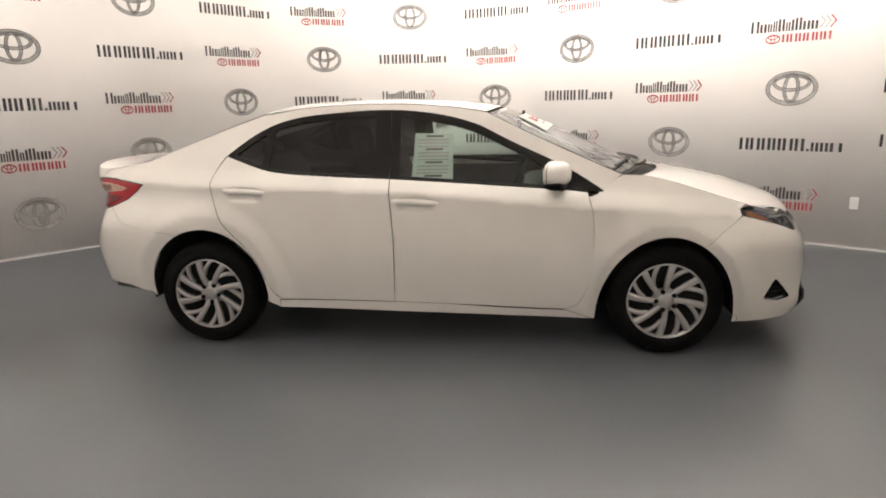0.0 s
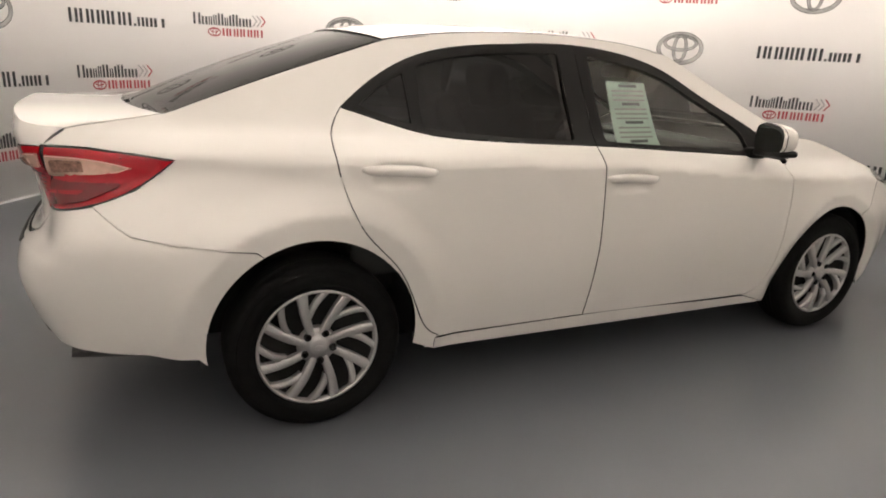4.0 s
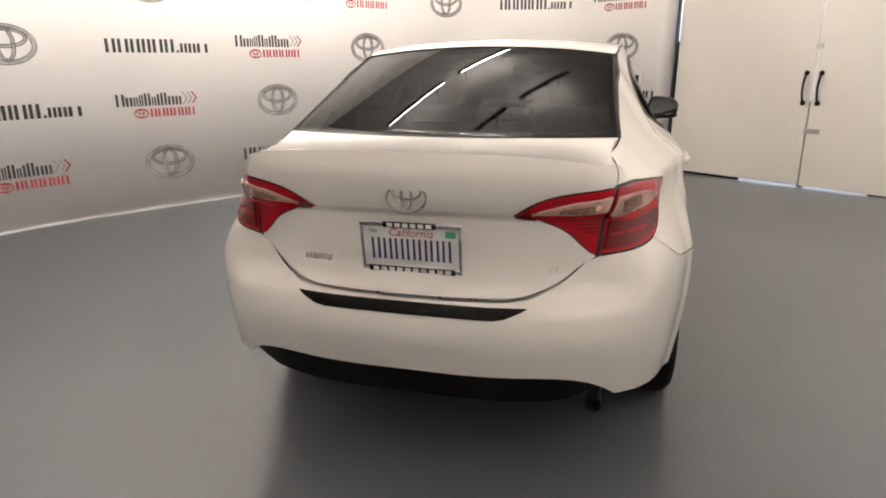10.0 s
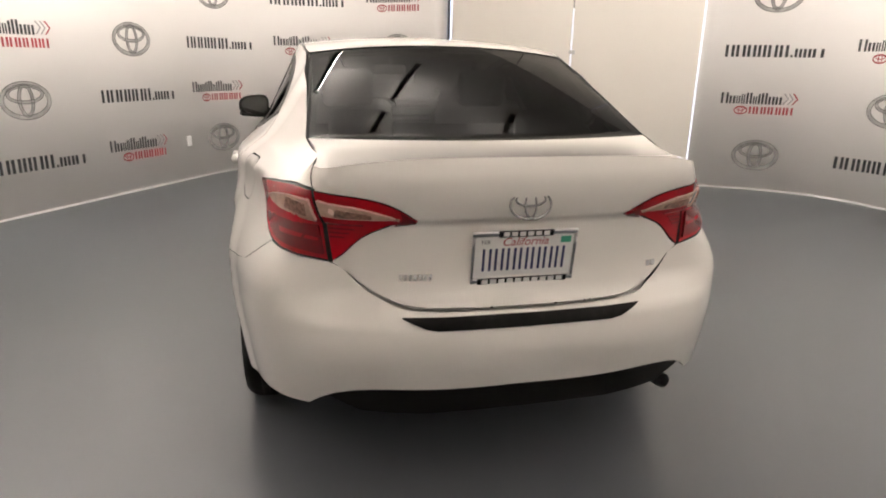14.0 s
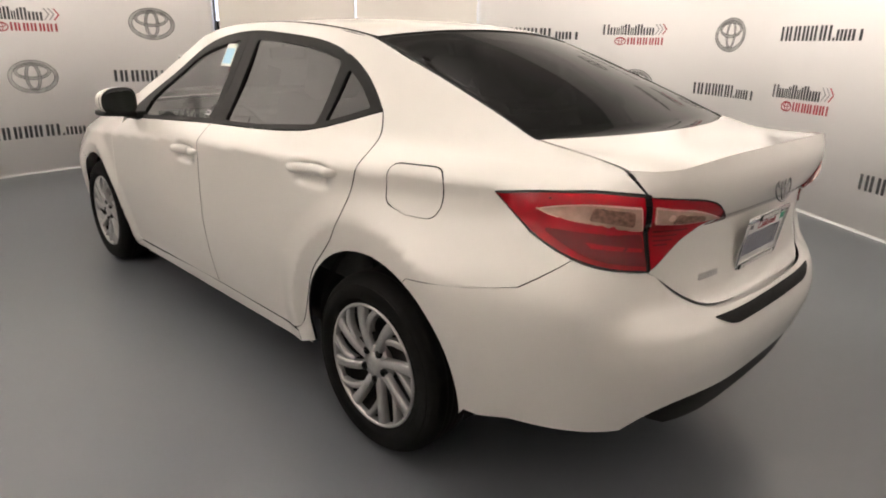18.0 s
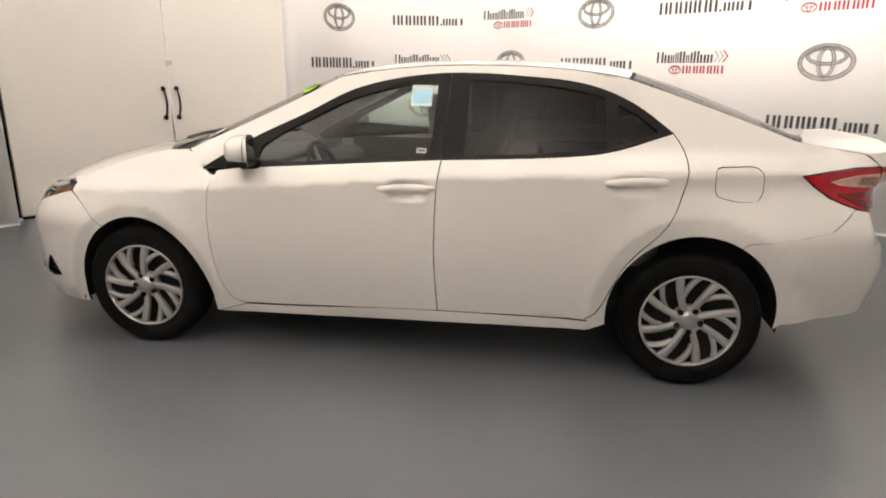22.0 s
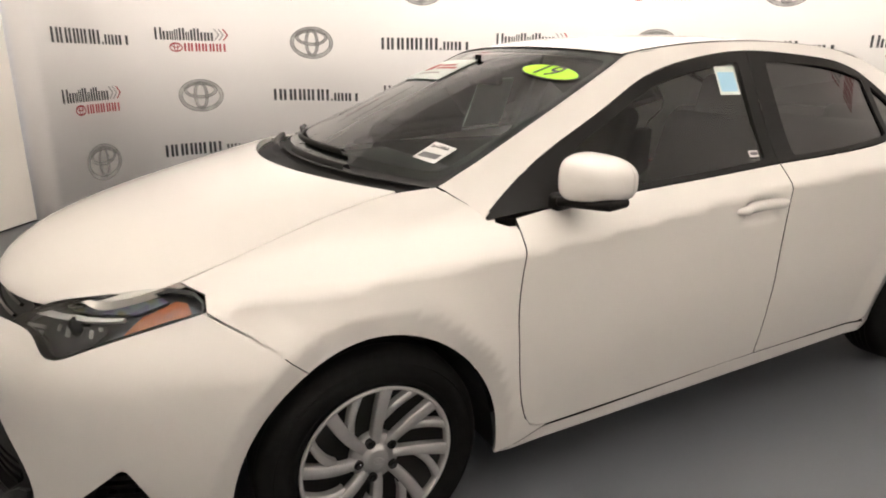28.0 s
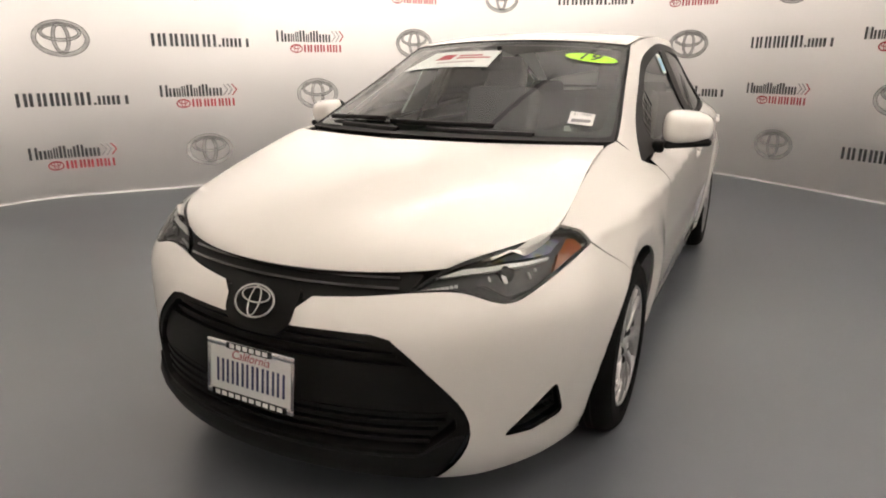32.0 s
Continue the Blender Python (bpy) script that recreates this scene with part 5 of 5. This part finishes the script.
decal("sticker_print", XZ([(-0.127, 1.25), (-0.043, 1.25), (-0.043, 1.315), (-0.127, 1.315)]), wrap, BLUE, card, -0.003)
small = decal("window_label", XZ([(-0.13, 1.035), (-0.085, 1.035), (-0.085, 1.055), (-0.13, 1.055)]), wrap, PLATE, sedan, -0.004, label="small white label on the window")
decal("plain_bar", XZ([(-0.125, 1.04), (-0.09, 1.04), (-0.09, 1.05), (-0.125, 1.05)]), wrap, INK, small, -0.003)


def wiper(k_pivot, k_tip, t_pivot, t_tip):
    root = new("wiper")
    root.parent = sedan
    tagged(root, "black windscreen wiper")
    for name, ka, ta, kb, tb, w, up in (("wiper_arm", k_pivot, t_pivot, (k_pivot + 2 * k_tip) / 3, (t_pivot + 2 * t_tip) / 3, 0.011, 0.028), ("wiper_blade", k_pivot * 0.72 + k_tip * 0.28, t_tip - 0.0, k_tip, t_tip, 0.008, 0.014)):
        b2 = bmesh.new()
        rows = []
        for i in range(13):
            f = i / 12
            k, t = ka + (kb - ka) * f, ta + (tb - ta) * f
            c = top(t, k)
            n3 = normals_of(top, np.array([t]), np.array([k]))[0]
            n3 = n3 if n3[2] > 0 else -n3
            d = top(t + 0.02, k) - c
            d /= np.linalg.norm(d)
            rows.append([b2.verts.new(tuple(c + d * p * w + n3 * (up + q))) for p, q in ((-1, -0.012), (-0.7, 0.004), (0.7, 0.004), (1, -0.012))])
        for p, q in zip(rows, rows[1:]):
            for j in range(3):
                b2.faces.new((p[j], q[j], q[j + 1], p[j + 1]))
        bmesh.ops.recalc_face_normals(b2, faces=b2.faces)
        part(name, b2, TRIM_GAPSHADE, root)


wiper(0.62, -0.30, 3.6, 4.12)
wiper(-0.15, -0.88, 3.6, 4.16)


# ---- the studio: a square room with wide round corners, turned against the car ----
def room_outline():
    """The wall's inner face, counter-clockwise from the corner right of the double door."""
    pts = []
    for u, v, r, start in ((ROOM_U1, -ROOM_V0, ROOM_CORNERS[0], -90), (ROOM_U1, ROOM_V1, ROOM_CORNERS[1], 0), (-ROOM_U0, ROOM_V1, ROOM_CORNERS[2], 90), (-ROOM_U0, -ROOM_V0, ROOM_CORNERS[3], 180)):
        for k in range(31):
            a = radians(start + 3 * k)
            pts.append((u - math.copysign(r, u) + r * math.cos(a), v - math.copysign(r, v) + r * math.sin(a)))
    pts.append(pts[0])
    out = []
    for p, q in zip(pts, pts[1:]):
        n = max(1, int(math.hypot(q[0] - p[0], q[1] - p[1]) / 0.05))
        out += [(p[0] + (q[0] - p[0]) * k / n, p[1] + (q[1] - p[1]) * k / n) for k in range(n)]
    return np.array(out + [pts[0]])


def in_room(u, v):
    """From the room's own axes to the world."""
    c, d = math.cos(ROOM_TURN), math.sin(ROOM_TURN)
    return ROOM_X + u * c - v * d, ROOM_Y + u * d + v * c


_ring = room_outline()
ROUND = np.r_[0, np.cumsum(np.hypot(*np.diff(_ring, axis=0).T))]
ROUND_LENGTH = float(ROUND[-1])


def wall_at(s, inset=0.0):
    """A place s metres along the wall, inset metres into the room."""
    s = s % ROUND_LENGTH
    p = np.array([np.interp(s, ROUND, _ring[:, k]) for k in (0, 1)])
    q = [np.array([np.interp((s + e) % ROUND_LENGTH, ROUND, _ring[:, k]) for k in (0, 1)]) for e in (-0.04, 0.04)]
    d = q[1] - q[0]
    d /= np.hypot(*d)
    return in_room(p[0] - d[1] * inset, p[1] + d[0] * inset)


def floor_at(x, y):
    """The floor lies level round the car and rises a little towards the walls."""
    c, d = math.cos(ROOM_TURN), math.sin(ROOM_TURN)
    u, v = (x - ROOM_X) * c + (y - ROOM_Y) * d, -(x - ROOM_X) * d + (y - ROOM_Y) * c
    near = min(ROOM_U1 - u, ROOM_U0 + u, ROOM_V1 - v, ROOM_V0 + v)
    return (0.0481 - 0.0085 * y) * float(1 - step(0.0, 1.9, near)) if near > 0 else 0.0481 - 0.0085 * y


DOOR_V0, DOOR_V1 = -1.445, 1.485
straight = ROOM_CORNERS[0] * math.pi / 2 + ROOM_V0 - ROOM_CORNERS[0]
DOOR_S0, DOOR_S1 = straight + DOOR_V0, straight + DOOR_V1

n = 72
grid_u, grid_v = np.linspace(-ROOM_U0 - 0.6, ROOM_U1 + 0.9, n), np.linspace(-ROOM_V0 - 0.6, ROOM_V1 + 0.6, n)
vs = [(*p, floor_at(*p)) for p in (in_room(u, v) for u in grid_u for v in grid_v)]
fs = [(i * n + j, (i + 1) * n + j, (i + 1) * n + j + 1, i * n + j + 1) for i in range(n - 1) for j in range(n - 1)]
tagged(mesh_part("floor", vs, fs, FLOOR, smooth=True), "glossy grey epoxy studio floor with scuff marks", "floor", kind="structure")
corners = [in_room(u, v) for u, v in ((-ROOM_U0 - 0.6, -ROOM_V0 - 0.6), (ROOM_U1 + 0.3, -ROOM_V0 - 0.6), (ROOM_U1 + 0.3, ROOM_V1 + 0.6), (-ROOM_U0 - 0.6, ROOM_V1 + 0.6))]
bm = bmesh.new()
low, high = ([bm.verts.new((*p, z)) for p in corners] for z in (CEILING, CEILING + 0.1))
bm.faces.new(low[::-1])
bm.faces.new(high)
for i in range(4):
    bm.faces.new((low[i], low[(i + 1) % 4], high[(i + 1) % 4], high[i]))
tagged(part("ceiling", bm, CEILPAINT, smooth=False), "plain pale grey ceiling over hanging tube lamps", "ceiling", kind="structure")


def along_wall(name, s0, s1, r0, r1, z0, z1, material, n=240):
    """A band that follows the wall from s0 to s1, between two insets; its heights are over the floor line."""
    vs, fs = [], []
    for i in range(n + 1):
        s = s0 + (s1 - s0) * i / n
        for r, z in ((r0, z0), (r0, z1), (r1, z1), (r1, z0)):
            x, y = wall_at(s, r)
            vs.append((x, y, z if z > 1 else z + floor_at(*wall_at(s, -0.02))))
    for i in range(n):
        for j in range(4):
            fs.append((4 * i + j, 4 * i + (j + 1) % 4, 4 * i + 4 + (j + 1) % 4, 4 * i + 4 + j))
    fs += [(0, 1, 2, 3), (4 * n + 3, 4 * n + 2, 4 * n + 1, 4 * n)]
    bm = bmesh.new()
    bvs = [bm.verts.new(v) for v in vs]
    for f in fs:
        bm.faces.new([bvs[k] for k in f])
    bmesh.ops.recalc_face_normals(bm, faces=bm.faces)
    return part(name, bm, material, smooth=False)


wall = tagged(along_wall("wall_round", DOOR_S1, DOOR_S0 + ROUND_LENGTH, 0.0, -0.24, -0.06, CEILING, WALL), "white studio wall with round corners, printed with grey, black and red marks", "wall", kind="structure")
for pgn in wall.data.polygons:
    pgn.use_smooth = abs(pgn.normal.z) < 0.5
tagged(along_wall("baseboard", DOOR_S1 + 0.003, DOOR_S0 + ROUND_LENGTH - 0.003, 0.006, 0.001, -0.04, 0.016, BASE), "thin white strip along the foot of the wall", "baseboard", kind="structure")


# prints: plain blocks and ovals, laid on the wall
def on_wall(s, z, at, proud=0.003):
    """s metres to the right of a place along the wall, seen from inside."""
    x, y = wall_at(at - s, proud)
    return x, y, z


def blocks(name, quads, at, z, material, proud=0.003):
    vs, fs = [], []
    for q in quads:
        base = len(vs)
        vs += [on_wall(a, z + b, at, proud) for a, b in q]
        fs.append(tuple(range(base, base + len(q)))[::-1])
    return mesh_part(name, vs, fs, material, wall)


def rect(a, b, c, d):
    return [(a, b), (c, b), (c, d), (a, d)]


def oval_ring(cx, cy, rx, ry, w, n=36):
    out = []
    for i in range(n):
        a, b = 2 * math.pi * i / n, 2 * math.pi * (i + 1) / n
        out.append([(cx + (rx + w * q) * math.cos(t), cy + (ry + w * q) * math.sin(t)) for t, q in ((a, -0.5), (a, 0.5), (b, 0.5), (b, -0.5))])
    return out


def bars(x, y, widths, heights, gap, stroke=0.027):
    """Plain upright bars, two for each printed character."""
    out = []
    for w, h in zip(widths, heights):
        t = w if w <= 0.024 else min(stroke, 0.38 * w)
        out.append(rect(x, y, x + t, y + h))
        if w > 0.024:
            out.append(rect(x + w - t, y, x + w, y + h))
        x += w + gap
    return out


def web_mark(at, z):
    """A bold black web address, as plain bars."""
    quads = bars(-0.42, -0.058, (0.084, 0.088, 0.080, 0.074, 0.088, 0.080), (0.116,) * 6, 0.017)
    quads += bars(0.18, -0.058, (0.022, 0.062, 0.066, 0.098), (0.022, 0.082, 0.082, 0.082), 0.014)
    blocks("wall_mark_black", quads, at, z, BLACKINK)


def dealer_mark(at, z):
    """A black name over a smaller red one, as plain bars, with chevrons beside it."""
    blocks("wall_mark_black", bars(-0.40, 0.0, (0.070, 0.056, 0.036, 0.034, 0.054, 0.036, 0.020, 0.054, 0.056, 0.054), (0.108, 0.078, 0.078, 0.098, 0.112, 0.078, 0.10, 0.112, 0.078, 0.078), 0.011, 0.021), at, z, BLACKINK)
    quads = []
    for i in range(3):
        a = 0.177 + i * 0.042
        quads += [[(a, 0.006), (a + 0.016, 0.006), (a + 0.058, 0.060), (a + 0.042, 0.060)], [(a, 0.114), (a + 0.042, 0.060), (a + 0.058, 0.060), (a + 0.016, 0.114)]]
    blocks("wall_mark_grey", quads[:4], at, z, PALEINK)
    blocks("wall_mark_red", quads[4:], at, z, REDINK, 0.0035)
    quads = oval_ring(-0.20, -0.066, 0.060, 0.038, 0.011, 24) + oval_ring(-0.20, -0.066, 0.018, 0.034, 0.008, 16) + oval_ring(-0.20, -0.050, 0.040, 0.018, 0.008, 20)
    quads += bars(-0.120, -0.100, (0.056, 0.062, 0.054, 0.062, 0.054, 0.060), (0.074,) * 6, 0.011, 0.019)
    blocks("wall_mark_red", quads, at, z, REDINK)


def oval_mark(at, z):
    """A grey oval ring with two smaller rings in it, edged with dark lines."""
    rings = ((0, 0, 0.205, 0.138, 0.034, 48), (0, 0.0, 0.058, 0.122, 0.026, 30), (0, 0.052, 0.150, 0.066, 0.026, 36))
    blocks("wall_oval", [q for r in rings for q in oval_ring(*r)], at, z, GREYINK)
    edges = [oval_ring(x, y, rx + e * w / 2, ry + e * w / 2, 0.0055, n) for x, y, rx, ry, w, n in rings for e in (-1, 1)]
    blocks("wall_oval_edge", [q for r in edges for q in r], at, z, BLACKINK, 0.0045)


PRINT_AT, PITCH = 12.2955, 1.1516
for row in range(5):
    for column in range(-5, 16):
        (oval_mark, dealer_mark, web_mark)[(column + row) % 3](PRINT_AT + PITCH * column, 0.4501 + 0.5230 * row)

# ---- the double door, set back in the wall ----
ax, ay = in_room(ROOM_U1 + 0.175, DOOR_V1 - 0.01)
DOORM = Matrix.Translation((ax, ay, 0)) @ Matrix.Rotation(ROOM_TURN - math.pi / 2, 4, "Z")
LONG = DOOR_V1 - DOOR_V0 - 0.02
SILL = 0.068


def door_box(name, x0, x1, y0, y1, z0, z1, material, parent=None, bevel=0.004, label=""):
    bm = bmesh.new()
    box(bm, (x1 - x0, y1 - y0, z1 - z0), DOORM @ Matrix.Translation(((x0 + x1) / 2, (y0 + y1) / 2, (z0 + z1) / 2)), bevel)
    return part(name, bm, material, parent, label, smooth=False)


door = tagged(new("door_1"), "tall cream double door, shut, with black pull handles", "door", kind="structure")
gap_at = DOOR_V1 - 0.01 + 0.049
door_box("door_leaf", 0.055, gap_at - 0.008, 0.0, 0.05, SILL + 0.022, CEILING - 0.01, DOORPAINT, door, label="cream door leaf")
door_box("door_leaf", gap_at + 0.008, LONG - 0.004, 0.0, 0.05, SILL + 0.022, CEILING - 0.01, DOORPAINT, door, label="cream door leaf")
door_box("door_jamb", 0.002, 0.024, -0.01, 0.04, SILL - 0.04, CEILING, STEEL, door, label="dark steel door jamb")
# Strips added to block outside light along parts of the door's gaps.
door_box("floor_light_block", 0.055, 0.9, 0.012, 0.03, SILL - 0.02, SILL + 0.025, RUBBER, door, label="dark strip added under the door to block daylight")
door_box("floor_light_block", LONG - 0.75, LONG, 0.012, 0.03, SILL - 0.02, SILL + 0.025, RUBBER, door, label="dark strip added under the door to block daylight")
door_box("upper_light_block", gap_at - 0.03, gap_at + 0.03, 0.051, 0.06, 1.95, CEILING - 0.02, RUBBER, door, label="dark strip added to block daylight in the upper gap")
door_box("lower_light_block", gap_at - 0.03, gap_at + 0.03, 0.051, 0.06, SILL, 0.95, STEEL, door, label="grey strip added to block daylight in the lower gap")
door_box("side_light_block", 0.0, 0.09, 0.051, 0.06, SILL, 1.55, RUBBER, door, label="dark strip added to block daylight in the side gap")
for s in (-1, 1):
    bm = bmesh.new()
    pts = [Vector((gap_at + s * 0.068, -0.012 - 0.050 * math.sin(math.pi * f), 0.92 + 0.29 * f)) for f in np.linspace(0, 1, 13)]
    rings = [[bm.verts.new(DOORM @ (p + Vector((0.011 * math.cos(a), 0.011 * math.sin(a), 0)))) for a in (2 * math.pi * j / 8 for j in range(8))] for p in pts]
    for p, q in zip(rings, rings[1:]):
        for j in range(8):
            bm.faces.new((p[j], p[(j + 1) % 8], q[(j + 1) % 8], q[j]))
    for z in (0.92, 1.21):
        bmesh.ops.create_cone(bm, cap_ends=True, segments=12, radius1=0.026, radius2=0.016, depth=0.03, matrix=DOORM @ Matrix.Translation((gap_at + s * 0.068, -0.014, z)) @ Matrix.Rotation(radians(90), 4, "X"))
    bmesh.ops.recalc_face_normals(bm, faces=bm.faces)
    part("pull_handle", bm, TRIM_GAPSHADE, door, "black curved pull handle")
for z in (0.648, 1.465):
    door_box("latch_plate", gap_at - 0.02, gap_at + (0.13 if z < 1 else 0.05), -0.012, -0.001, z - 0.022, z + 0.022, SATIN, door, 0.003, "small steel latch plate")

# ---- hanging lamps: a dark pan under each tube, so that they light walls and ceiling ----
def tube_lamp():
    lamp = tagged(new("tube_lamp"), "hanging tube lamp over a dark pan, lit", "lamp", "tube lamps under the ceiling")
    bm = bmesh.new()
    box(bm, (1.10, 0.078, 0.010), pose(0, 0, 0), 0.003)
    part("pan", bm, BEAM, lamp, "dark flat pan", smooth=False)
    for q in (-1, 1):
        bm = bmesh.new()
        box(bm, (0.03, 0.06, 0.07), pose(q * 0.532, 0, 0.041), 0.005)
        part("tube_holder", bm, BASE, lamp, "white tube holder", smooth=False)
        bm = bmesh.new()
        box(bm, (0.008, 0.008, HANG - 0.003), pose(q * 0.40, 0.03, HANG / 2))
        part("hanger", bm, STEEL, lamp, "thin steel hanger", smooth=False)
    bm = bmesh.new()
    bmesh.ops.create_cone(bm, cap_ends=True, segments=10, radius1=0.008, radius2=0.008, depth=1.04, matrix=pose(0, 0, 0.048, 0, 90))
    part("tube", bm, GLOW, lamp, "lit white tube")
    return lamp


first = None
for v, u0 in LAMP_ROWS:
    for k in range(-4, 5):
        u = u0 + 1.38 * k
        x, y = u * math.cos(LAMP_TURN) - v * math.sin(LAMP_TURN), u * math.sin(LAMP_TURN) + v * math.cos(LAMP_TURN)
        p = Vector((x - ROOM_X, y - ROOM_Y)) @ Matrix.Rotation(ROOM_TURN, 2)
        if not (-ROOM_U0 + 1.7 < p.x < ROOM_U1 - 1.7 and -ROOM_V0 + 1.6 < p.y < ROOM_V1 - 1.6):
            continue
        m = pose(x, y, CEILING - HANG, 0, 0, math.degrees(LAMP_TURN))
        if first is None:
            first = tube_lamp()
            first.matrix_world = m
        else:
            copy_thing(first, m)

# ---- small things on the wall ----
def wall_box(name, at, z, w, h, d, material, label, category):
    bm = bmesh.new()
    x, y = wall_at(at, d / 2 + 0.003)
    ox, oy = wall_at(at)
    box(bm, (d, w, h), pose(x, y, z, 0, 0, math.degrees(math.atan2(oy - y, ox - x))), 0.004)
    return tagged(part(name, bm, material, smooth=False), label, category)


switch = wall_box("wall_switch", SWITCH_AT, 1.13, 0.10, 0.12, 0.025, BASE, "small white wall switch with a dark cover", "switch")
x, y = wall_at(SWITCH_AT, 0.034)
ox, oy = wall_at(SWITCH_AT)
bm = bmesh.new()
box(bm, (0.012, 0.042, 0.085), pose(x, y, 1.13, 0, 0, math.degrees(math.atan2(oy - y, ox - x))) @ Matrix.Translation((0, 0.02, 0)), 0.003)
part("cover", bm, PLASTIC, switch, "dark switch cover", smooth=False)
wall_box("outlet", OUTLET_AT, OUTLET_Z, 0.07, 0.11, 0.012, BASE, "white wall power outlet", "outlet")
